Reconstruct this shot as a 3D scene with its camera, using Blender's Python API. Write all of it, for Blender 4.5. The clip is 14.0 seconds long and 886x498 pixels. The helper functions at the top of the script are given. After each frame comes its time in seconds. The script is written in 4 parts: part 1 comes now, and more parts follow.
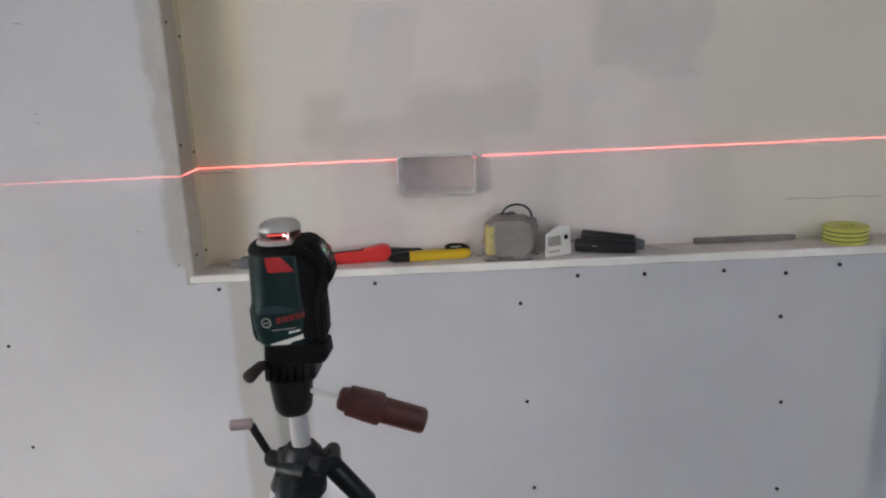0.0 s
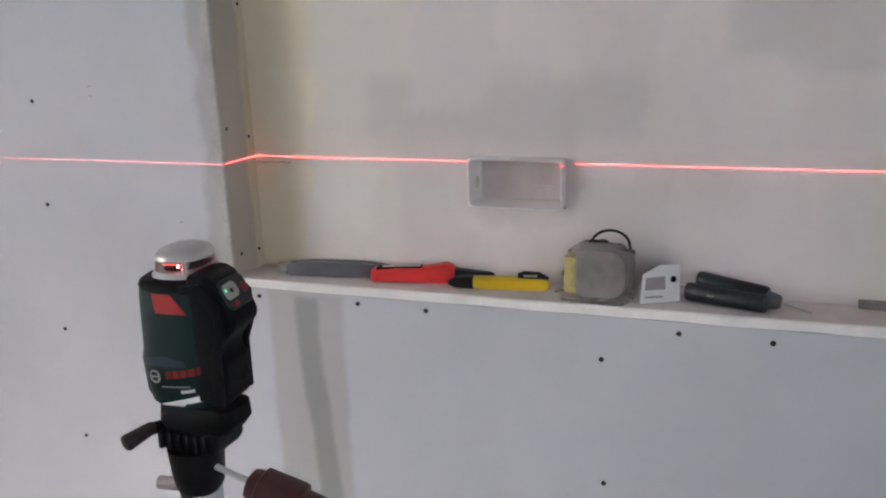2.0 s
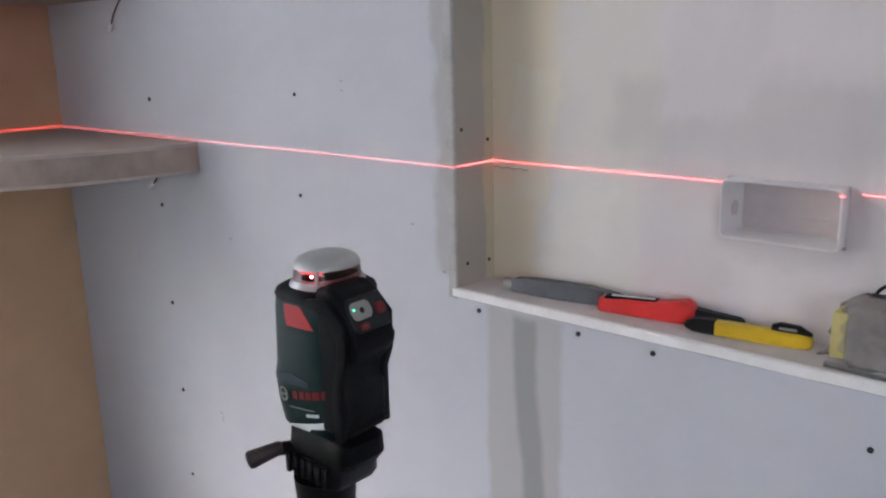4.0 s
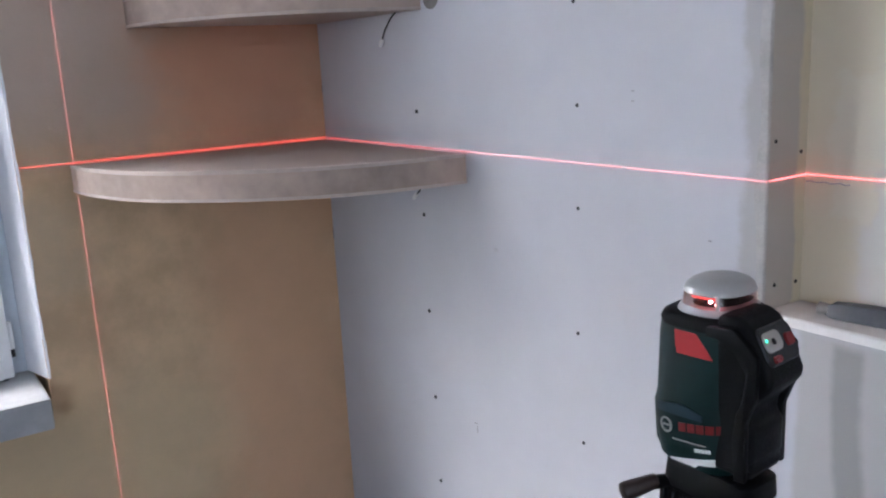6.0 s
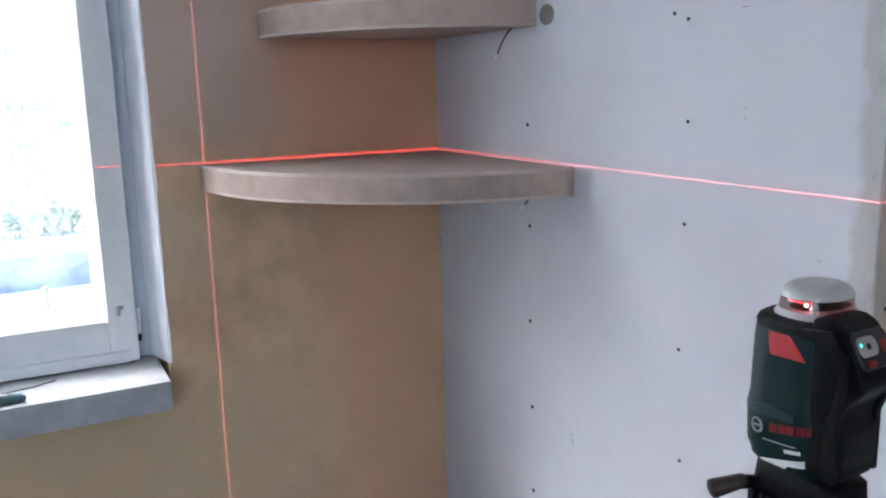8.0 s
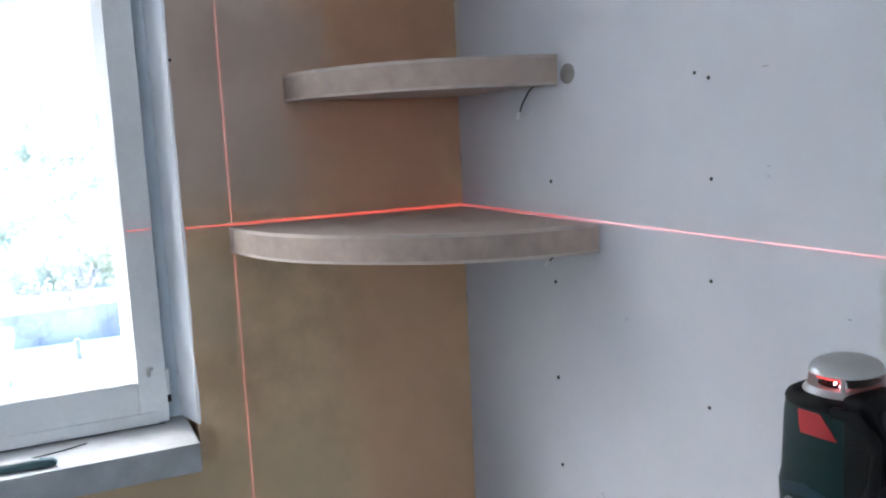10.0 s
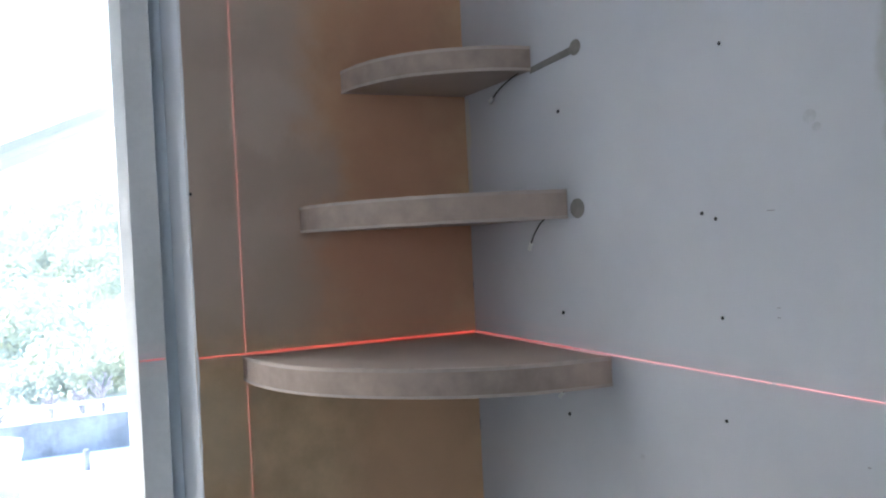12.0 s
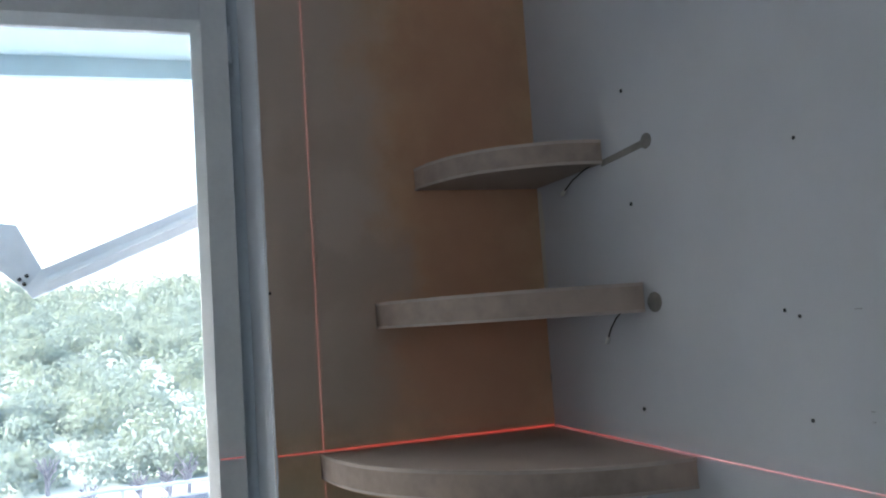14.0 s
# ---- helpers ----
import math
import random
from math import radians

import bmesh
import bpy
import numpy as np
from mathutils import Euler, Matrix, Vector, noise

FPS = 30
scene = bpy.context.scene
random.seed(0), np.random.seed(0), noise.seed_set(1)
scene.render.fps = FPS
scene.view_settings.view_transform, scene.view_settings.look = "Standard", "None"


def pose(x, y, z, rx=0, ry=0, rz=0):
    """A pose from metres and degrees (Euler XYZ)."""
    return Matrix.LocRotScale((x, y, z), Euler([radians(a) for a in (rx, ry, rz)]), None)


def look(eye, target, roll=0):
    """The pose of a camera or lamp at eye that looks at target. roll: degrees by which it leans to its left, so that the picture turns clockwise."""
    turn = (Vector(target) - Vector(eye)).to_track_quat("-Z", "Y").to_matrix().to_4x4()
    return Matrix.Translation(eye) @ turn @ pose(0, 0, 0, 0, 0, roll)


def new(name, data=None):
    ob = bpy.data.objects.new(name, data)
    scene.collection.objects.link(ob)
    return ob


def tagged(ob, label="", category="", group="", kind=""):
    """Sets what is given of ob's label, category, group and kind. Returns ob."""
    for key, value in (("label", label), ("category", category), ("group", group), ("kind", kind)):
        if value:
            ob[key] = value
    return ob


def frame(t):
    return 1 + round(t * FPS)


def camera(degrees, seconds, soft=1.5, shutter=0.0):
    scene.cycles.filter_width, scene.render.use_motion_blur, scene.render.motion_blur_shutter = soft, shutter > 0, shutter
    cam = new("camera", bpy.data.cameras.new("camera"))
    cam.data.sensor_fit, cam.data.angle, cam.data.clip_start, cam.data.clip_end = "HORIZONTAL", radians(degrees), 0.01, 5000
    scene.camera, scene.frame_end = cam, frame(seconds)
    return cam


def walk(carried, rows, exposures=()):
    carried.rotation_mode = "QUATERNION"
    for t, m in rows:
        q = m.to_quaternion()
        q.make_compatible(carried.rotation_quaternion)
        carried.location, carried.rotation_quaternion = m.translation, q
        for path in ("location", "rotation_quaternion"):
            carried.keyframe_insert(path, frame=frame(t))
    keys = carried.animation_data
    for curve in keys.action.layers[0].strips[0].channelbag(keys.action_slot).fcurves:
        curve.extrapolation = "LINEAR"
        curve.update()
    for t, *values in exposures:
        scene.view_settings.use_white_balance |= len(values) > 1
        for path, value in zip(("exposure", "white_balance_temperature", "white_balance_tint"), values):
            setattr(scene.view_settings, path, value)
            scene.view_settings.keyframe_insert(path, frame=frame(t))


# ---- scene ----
cam = camera(55.4, 14.0, soft=2.1)
PATH = [
    (0, (-0.054, 0.206, 1.476), (-0.199, 2.142, 0.992), -3.2),
    (0.5, (-0.094, 0.318, 1.471), (-0.219, 2.253, 0.979), -3.5),
    (1, (-0.074, 0.377, 1.465), (-0.192, 2.303, 0.941), -2.5),
    (1.5, (0.021, 0.443, 1.461), (-0.41, 2.324, 0.936), -2.4),
    (2, (0.1322, 0.5039, 1.4640), (-0.5746, 2.3034, 0.9519), -2.0),
    (2.5, (0.1274, 0.5715, 1.4450), (-0.5399, 2.3924, 0.9560), -1.8),
    (3, (0.0986, 0.6193, 1.4470), (-0.6426, 2.3930, 0.8952), -3.2),
    (3.5, (0.1470, 0.6646, 1.4640), (-0.9536, 2.2506, 0.9410), -2.7),
    (4, (0.1625, 0.6578, 1.4460), (-1.1706, 2.0718, 0.9734), -1.5),
    (4.2, (0.1494, 0.6513, 1.4640), (-1.2260, 2.0133, 0.9609), -2.3),
    (6.3, (0.052, 0.563, 1.447), (-1.611, 1.591, 1.026), -2.4),
    (6.5, (0.056, 0.553, 1.445), (-1.634, 1.538, 1.03), -2.1),
    (7, (0.076, 0.546, 1.446), (-1.656, 1.459, 1.037), -2.0),
    (7.5, (0.087, 0.554, 1.443), (-1.664, 1.431, 1.036), -1.9),
    (7.7, (0.087, 0.556, 1.439), (-1.665, 1.436, 1.043), -1.6),
    (9.8, (0.088, 0.561, 1.464), (-1.708, 1.391, 1.167), -2.5),
    (10, (0.089, 0.561, 1.464), (-1.709, 1.394, 1.19), -2.7),
    (10.5, (0.088, 0.569, 1.471), (-1.721, 1.396, 1.254), -2.8),
    (11, (0.09, 0.566, 1.484), (-1.724, 1.395, 1.345), -2.9),
    (11.5, (0.092, 0.571, 1.496), (-1.727, 1.397, 1.411), -2.7),
    (12, (0.098, 0.562, 1.512), (-1.725, 1.383, 1.489), -2.8),
    (12.5, (0.104, 0.561, 1.52), (-1.723, 1.375, 1.558), -3.2),
    (13, (0.106, 0.562, 1.53), (-1.736, 1.335, 1.625), -3.3),
    (13.5, (0.104, 0.559, 1.538), (-1.737, 1.329, 1.665), -3.5),
    (14, (0.104, 0.572, 1.55), (-1.778, 1.227, 1.716), -3.8),
]
walk(cam, [(t, look(eye, target, roll)) for t, eye, target, roll in PATH],
     [(0, 2.58, 6400, 13), (4, 2.65, 6000, 16), (7.5, 2.85, 5650, 14), (10, 2.75, 5650, 9), (11, 2.5, 5800, 9), (12.5, 2.2, 5800, 8), (13, 1.95, 5800, 7), (14, 1.55, 5800, 5)])

# ---- world and light ----
world = bpy.data.worlds.new("sky")
scene.world = world
world.use_nodes = True
wn = world.node_tree.nodes
wl = world.node_tree.links
sky = wn.new("ShaderNodeTexSky")
sky.sky_type = "NISHITA"
sky.sun_disc = False
sky.sun_elevation = radians(44)
sky.sun_rotation = radians(217)
sky.dust_density = 4.0
sky.air_density = 1.0
wl.new(sky.outputs[0], wn["Background"].inputs[0])
wn["Background"].inputs[1].default_value = 0.22

sun = new("sun", bpy.data.lights.new("sun", "SUN"))
sun.data.energy = 1.15
sun.data.angle = radians(40)
sun.data.color = (1.0, 0.97, 0.93)
sun.matrix_world = look((0, 0, 5), (0.62, 0.82, 4.0))

# added fill lamp at an assumed window in the unseen east wall, behind the camera
FILL_X = 2.4
fill_lamp = new("east_fill", bpy.data.lights.new("east_fill", "AREA"))
fill_lamp.data.shape = "RECTANGLE"
fill_lamp.data.size, fill_lamp.data.size_y = 1.0, 1.1
fill_lamp.data.energy = 2.2
fill_lamp.data.color = (0.93, 0.97, 1.0)
fill_lamp.matrix_world = look((FILL_X - 0.02, -1.3, 1.65), (-1.6, 0.9, 1.4))

# ---- plan ----
WX = -1.626      # window wall
PY = 1.41        # face of the plasterboard
BY = 1.485       # back of the niche
NX = -0.526      # left end of the niche
LZ = 1.146       # top of the ledge
BEAM = 1.30      # height of the level beam
EAST, SOUTH, TOP = 2.4, -2.6, 2.6


# ---- materials ----
def material(name):
    m = bpy.data.materials.new(name)
    m.use_nodes = True
    return m, m.node_tree, m.node_tree.nodes["Principled BSDF"]


def node(tree, kind, **values):
    n = tree.nodes.new(kind)
    for key, value in values.items():
        n.inputs[key].default_value = value
    return n


def noise_of(tree, scale, detail=4, rough=0.55, stretch=None):
    co = tree.nodes.new("ShaderNodeTexCoord")
    n = node(tree, "ShaderNodeTexNoise", Scale=scale, Detail=detail, Roughness=rough)
    if stretch:
        mp = node(tree, "ShaderNodeMapping", Scale=stretch)
        tree.links.new(co.outputs["Object"], mp.inputs[0])
        tree.links.new(mp.outputs[0], n.inputs["Vector"])
    else:
        tree.links.new(co.outputs["Object"], n.inputs["Vector"])
    return n


def ramp(tree, source, a, b, lo=0.0, hi=1.0):
    n = tree.nodes.new("ShaderNodeMapRange")
    n.interpolation_type = "SMOOTHSTEP"
    for i, v in enumerate((a, b, lo, hi)):
        n.inputs[i + 1].default_value = v
    tree.links.new(source, n.inputs[0])
    return n.outputs[0]


def calc(tree, op, a, b=None):
    n = tree.nodes.new("ShaderNodeMath")
    n.operation = op
    for i, v in enumerate((a, b)):
        if v is None:
            continue
        if isinstance(v, (int, float)):
            n.inputs[i].default_value = v
        else:
            tree.links.new(v, n.inputs[i])
    return n.outputs[0]


def mix(tree, fac, a, b):
    n = tree.nodes.new("ShaderNodeMix")
    n.data_type = "RGBA"
    for slot, v in ((0, fac), (6, a), (7, b)):
        if isinstance(v, (int, float)):
            n.inputs[slot].default_value = v
        elif isinstance(v, tuple):
            n.inputs[slot].default_value = (*v, 1)
        else:
            tree.links.new(v, n.inputs[slot])
    return n.outputs[2]


def bump(tree, shader, height, strength, distance):
    n = node(tree, "ShaderNodeBump", Strength=strength, Distance=distance)
    tree.links.new(height, n.inputs["Height"])
    tree.links.new(n.outputs[0], shader.inputs["Normal"])


def plain(name, colour, rough=0.5, metal=0.0, vary=0.12, scale=30.0, relief=0.1, size=0.0006, coat=0.0, gloss=0.5):
    """A painted, plastic or metal surface with two scales of variation."""
    m, tree, sh = material(name)
    big, fine = noise_of(tree, scale, 3), noise_of(tree, scale * 9, 4)
    f = calc(tree, "ADD", calc(tree, "MULTIPLY", big.outputs[0], 0.65), calc(tree, "MULTIPLY", fine.outputs[0], 0.35))
    dark = tuple(c * (1 - vary) for c in colour)
    light = tuple(min(1, c * (1 + vary)) for c in colour)
    tree.links.new(mix(tree, ramp(tree, f, 0.3, 0.7), dark, light), sh.inputs["Base Color"])
    tree.links.new(ramp(tree, fine.outputs[0], 0.2, 0.8, max(0.03, rough - 0.08), min(1, rough + 0.08)), sh.inputs["Roughness"])
    sh.inputs["Metallic"].default_value = metal
    sh.inputs["Specular IOR Level"].default_value = gloss
    sh.inputs["Coat Weight"].default_value = coat
    bump(tree, sh, fine.outputs[0], relief, size)
    return m


class Patches:
    """Areas of filler, old paint and coloured-in glow with ragged edges, in metres of the world (the walls are modelled
    in place).
    """

    def __init__(self, tree, ragged=0.03, scale=9.0):
        self.tree = tree
        co = tree.nodes.new("ShaderNodeTexCoord")
        self.sep = tree.nodes.new("ShaderNodeSeparateXYZ")
        tree.links.new(co.outputs["Object"], self.sep.inputs[0])
        warp = noise_of(tree, scale, 5, 0.6)
        sep2 = tree.nodes.new("ShaderNodeSeparateColor")
        tree.links.new(warp.outputs["Color"], sep2.inputs[0])
        self.axis = {}
        for name, i in (("x", 0), ("y", 1), ("z", 2)):
            w = calc(tree, "MULTIPLY", calc(tree, "SUBTRACT", sep2.outputs[i], 0.5), ragged * 4)
            self.axis[name] = calc(tree, "ADD", self.sep.outputs[i], w)

    def area(self, h, a, b, z0, z1, soft=0.012, lean=0.0):
        t = self.tree
        u = self.axis[h]
        if lean:
            u = calc(t, "SUBTRACT", u, calc(t, "MULTIPLY", calc(t, "SUBTRACT", self.axis["z"], z0), lean))
        v = self.axis["z"]
        m = calc(t, "MULTIPLY", ramp(t, u, a - soft, a + soft), ramp(t, u, b - soft, b + soft, 1, 0))
        return calc(t, "MULTIPLY", m, calc(t, "MULTIPLY", ramp(t, v, z0 - soft, z0 + soft), ramp(t, v, z1 - soft, z1 + soft, 1, 0)))


def wall_finish(name, base, layers, ragged=0.03, scale=9.0, rough=0.85, mottle=0.06, relief=0.25, tone=5.0):
    """Plaster or board: base colour, mottled, with patches (axis, from, to, low, high, soft, lean, colour, strength)."""
    m, tree, sh = material(name)
    big, fine = noise_of(tree, tone, 5, 0.6), noise_of(tree, 120, 4)
    col = mix(tree, ramp(tree, big.outputs[0], 0.3, 0.7), tuple(c * (1 - mottle) for c in base), tuple(min(1, c * (1 + mottle)) for c in base))
    p = Patches(tree, ragged, scale)
    for h, a, b, z0, z1, soft, lean, colour, strength in layers:
        col = mix(tree, calc(tree, "MULTIPLY", p.area(h, a, b, z0, z1, soft, lean), strength), col, colour)
    speck = ramp(tree, noise_of(tree, 260, 3).outputs[0], 0.68, 0.78)
    col = mix(tree, calc(tree, "MULTIPLY", speck, 0.12), col, tuple(c * 0.6 for c in base))
    tree.links.new(col, sh.inputs["Base Color"])
    tree.links.new(ramp(tree, big.outputs[0], 0.3, 0.7, rough - 0.08, min(1, rough + 0.08)), sh.inputs["Roughness"])
    sh.inputs["Specular IOR Level"].default_value = 0.3
    h = calc(tree, "ADD", calc(tree, "MULTIPLY", fine.outputs[0], 0.3), big.outputs[0])
    bump(tree, sh, h, relief, 0.004)
    return m


WHITE_BOARD = (0.61, 0.61, 0.64)
m_panel = wall_finish("primed_plasterboard", WHITE_BOARD, [
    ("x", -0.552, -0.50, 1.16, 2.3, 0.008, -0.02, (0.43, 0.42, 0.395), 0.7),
    ("x", -1.64, -1.607, 1.60, 1.82, 0.006, 0.0, (0.72, 0.66, 0.55), 0.7),
], 0.012, 14, 0.8, 0.03, 0.12)
m_panel_low = wall_finish("primed_plasterboard_below", WHITE_BOARD, [
    ("x", -0.475, -0.365, 0.0, 1.135, 0.006, 0.0, (0.50, 0.49, 0.475), 0.9),
    ("x", -0.347, -0.314, 0.0, 1.128, 0.006, -0.08, (0.34, 0.335, 0.32), 0.9),
    ("x", 0.40, 0.49, 0.4, 1.10, 0.03, 0.0, (0.60, 0.60, 0.58), 0.5),
], 0.006, 10, 0.8, 0.03, 0.12)
m_niche = wall_finish("filled_niche_wall", (0.76, 0.695, 0.675), [
    ("x", -0.75, -0.455, 1.10, 2.3, 0.010, 0.12, (0.82, 0.72, 0.52), 0.85),
    ("x", -0.46, -0.32, 1.14, 1.62, 0.02, 0.1, (0.77, 0.72, 0.65), 0.8),
    ("x", -0.355, 0.0, 1.325, 1.405, 0.018, 0.0, (0.54, 0.505, 0.48), 0.42),
    ("x", -0.30, -0.20, 1.36, 1.52, 0.012, 0.25, (0.75, 0.695, 0.68), 0.9),
    ("x", -0.45, -0.36, 1.20, 1.30, 0.008, 0.2, (0.79, 0.76, 0.70), 0.7),
    ("x", -0.50, -0.44, 1.26, 1.42, 0.006, 0.1, (0.84, 0.78, 0.64), 0.6),
    ("x", -0.07, 0.03, 1.17, 1.29, 0.012, 0.0, (0.58, 0.54, 0.51), 0.4),
    ("x", -0.22, -0.08, 1.22, 1.33, 0.012, 0.0, (0.60, 0.55, 0.52), 0.4),
    ("x", -0.31, -0.22, 1.14, 1.33, 0.015, 0.0, (0.60, 0.565, 0.54), 0.3),
    ("x", 0.085, 0.245, 1.41, 1.66, 0.012, 0.0, (0.50, 0.485, 0.47), 0.4),
    ("x", 0.245, 0.80, 1.10, 1.80, 0.015, 0.0, (0.70, 0.67, 0.57), 0.7),
    ("x", 0.20, 0.30, 1.15, 1.30, 0.02, 0.0, (0.60, 0.58, 0.55), 0.35),
], 0.022, 10, 0.85, 0.06, 0.3)
# side of the niche: darker and more beige than the front boards
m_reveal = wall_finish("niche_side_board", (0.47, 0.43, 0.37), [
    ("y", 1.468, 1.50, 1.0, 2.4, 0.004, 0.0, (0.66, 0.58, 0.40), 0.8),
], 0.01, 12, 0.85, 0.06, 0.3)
m_ochre = wall_finish("ochre_plaster_grey_filler_red_glow", (0.62, 0.44, 0.265), [
    ("y", 1.12, 1.45, -0.1, 1.26, 0.11, 0.0, (0.68, 0.415, 0.245), 0.8),
    # grey filler, its colour paled for the bloom of the window
    ("y", 0.70, 1.08, 1.36, 2.7, 0.09, -0.05, (0.575, 0.46, 0.375), 0.95),
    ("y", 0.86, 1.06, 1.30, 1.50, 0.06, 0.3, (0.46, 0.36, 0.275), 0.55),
    # next two: red laser glow near the corner, put into the plaster colour
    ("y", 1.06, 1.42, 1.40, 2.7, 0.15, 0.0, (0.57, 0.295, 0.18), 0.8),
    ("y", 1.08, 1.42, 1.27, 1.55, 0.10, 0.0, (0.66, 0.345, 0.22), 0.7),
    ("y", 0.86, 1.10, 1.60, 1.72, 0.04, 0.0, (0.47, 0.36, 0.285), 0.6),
    ("y", 0.90, 1.02, 1.74, 1.86, 0.03, 0.2, (0.62, 0.49, 0.40), 0.5),
    ("y", 0.82, 0.98, 1.88, 1.98, 0.04, 0.3, (0.48, 0.37, 0.295), 0.5),
    ("y", 0.78, 0.90, 1.05, 1.24, 0.05, 0.0, (0.52, 0.43, 0.30), 0.5),
    ("y", 0.30, 1.10, -0.1, 0.86, 0.12, 0.0, (0.61, 0.47, 0.285), 0.7),
], 0.05, 9, 0.9, 0.16, 0.3, 9.0)
m_plain_wall = wall_finish("plain_plaster", (0.76, 0.73, 0.68), [], rough=0.9)
m_ceiling = wall_finish("ceiling_paint", (0.72, 0.70, 0.67), [], rough=0.9)
m_floor = wall_finish("concrete_floor", (0.15, 0.142, 0.13), [], rough=0.8, mottle=0.18)
m_bead = plain("white_filler_edge", (0.88, 0.86, 0.83), 0.75, vary=0.06, relief=0.3)
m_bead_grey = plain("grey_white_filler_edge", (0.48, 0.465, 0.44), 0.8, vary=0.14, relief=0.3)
m_ledge = wall_finish("dusty_ledge_board", (0.64, 0.60, 0.57), [], rough=0.85, mottle=0.1, tone=14.0)
m_shelf = plain("grey_filled_shelf", (0.44, 0.355, 0.30), 0.8, vary=0.07, scale=3, relief=0.1, size=0.0006)
m_shelf_edge = plain("filled_shelf_edge", (0.40, 0.315, 0.26), 0.85, vary=0.28, scale=3.5, relief=0.1, size=0.001)
m_shelf_rim = plain("worn_shelf_rim", (0.50, 0.42, 0.37), 0.85, vary=0.2, scale=5, relief=0.25, size=0.001)
m_spot = plain("grey_spot", (0.56, 0.56, 0.58), 0.85, vary=0.1, scale=60, relief=0.2)
m_grey_fill = plain("grey_filler", (0.25, 0.23, 0.21), 0.9, vary=0.15, scale=40, relief=0.3)
m_white_paint = plain("white_window_paint", (0.80, 0.81, 0.81), 0.4, vary=0.05, scale=10, relief=0.08)
m_reveal_white = wall_finish("white_reveal_plaster", (0.86, 0.87, 0.90), [], rough=0.8, mottle=0.05)
m_sill = wall_finish("dusty_sill_paint", (0.43, 0.44, 0.44), [], rough=0.75, mottle=0.12, tone=16.0)
m_frame_side = plain("window_frame_paint", (0.62, 0.68, 0.74), 0.5, vary=0.06, scale=10)
m_rubber = plain("black_rubber", (0.006, 0.006, 0.0065), 0.6, vary=0.2, scale=60, relief=0.3, gloss=0.14)
m_black = plain("black_plastic", (0.006, 0.006, 0.0065), 0.45, vary=0.2, scale=50, gloss=0.3)
m_green = plain("dark_green_plastic", (0.003, 0.0185, 0.018), 0.42, vary=0.15, scale=40, gloss=0.35)
m_blue_sheen = plain("blue_green_sheen", (0.010, 0.028, 0.042), 0.42, vary=0.15, scale=40)
m_red = plain("red_label", (0.45, 0.022, 0.024), 0.5, vary=0.06)
m_red_dark = plain("dark_red_rubber", (0.20, 0.012, 0.012), 0.5, vary=0.1)
m_red_handle = plain("red_plastic", (0.66, 0.035, 0.03), 0.4, vary=0.08)
m_label_white = plain("white_label", (0.75, 0.75, 0.72), 0.5, vary=0.05)
m_label_grey = plain("grey_print", (0.33, 0.31, 0.29), 0.6, vary=0.1)
m_silver = plain("silver_plastic", (0.46, 0.455, 0.44), 0.42, metal=0.25, vary=0.03, relief=0.0)
m_alu = plain("aluminium", (0.62, 0.63, 0.64), 0.42, metal=0.5, vary=0.03, relief=0.0)
m_steel = plain("dull_steel", (0.42, 0.41, 0.39), 0.38, metal=0.9, vary=0.12)
m_brown = plain("dark_red_brown_plastic", (0.060, 0.014, 0.011), 0.5, vary=0.18, scale=40)
m_knob = plain("brown_grey_knob", (0.034, 0.022, 0.019), 0.5, vary=0.15)
m_knob_pale = plain("pale_knob", (0.30, 0.24, 0.24), 0.5, vary=0.1)
m_yellow = plain("yellow_plastic", (0.66, 0.43, 0.015), 0.38, vary=0.06)
m_cream = plain("yellowed_plastic", (0.55, 0.46, 0.16), 0.5, vary=0.1)
m_grey_tool = plain("grey_blue_tool", (0.095, 0.097, 0.11), 0.5, vary=0.2, scale=40)
m_charcoal = plain("charcoal_plastic", (0.010, 0.013, 0.015), 0.45, vary=0.2, scale=40, gloss=0.35)
m_file = plain("worn_steel_file", (0.24, 0.22, 0.21), 0.5, metal=0.5, vary=0.2, scale=60, relief=0.5)
m_lime = plain("yellow_green_tape", (0.50, 0.50, 0.10), 0.45, vary=0.06)
m_lime_dark = plain("green_tape", (0.035, 0.075, 0.02), 0.45, vary=0.1)
m_box_plastic = plain("white_box_plastic", (0.84, 0.80, 0.79), 0.4, vary=0.04)
m_box_inner = plain("pinkish_box_inside", (0.68, 0.59, 0.57), 0.6, vary=0.06, scale=12)
m_screw = plain("black_screw", (0.012, 0.012, 0.013), 0.45, metal=0.3, vary=0.2, scale=200)
m_pencil_and_shade = plain("pencil_mark", (0.34, 0.33, 0.34), 0.8, vary=0.3, scale=300)
m_teal_tool = plain("teal_tool", (0.04, 0.09, 0.10), 0.45, vary=0.2)
m_case = plain("grey_brown_case", (0.24, 0.205, 0.185), 0.5, vary=0.4, scale=30)


def clear(name, colour, rough, ior=1.45, weight=1.0):
    m, tree, sh = material(name)
    sh.inputs["Base Color"].default_value = (*colour, 1)
    sh.inputs["Roughness"].default_value = rough
    sh.inputs["IOR"].default_value = ior
    sh.inputs["Transmission Weight"].default_value = weight
    n = noise_of(tree, 60, 4)
    bump(tree, sh, n.outputs[0], 0.02 if rough < 0.1 else 0.5, 0.0005 if rough < 0.1 else 0.004)
    return m


m_glass = clear("window_glass", (0.98, 1.0, 0.99), 0.0)
m_prism = clear("dark_red_lens", (0.80, 0.50, 0.49), 0.08)
m_bag = clear("crinkled_clear_bag", (0.90, 0.88, 0.86), 0.14, 1.30, 0.85)


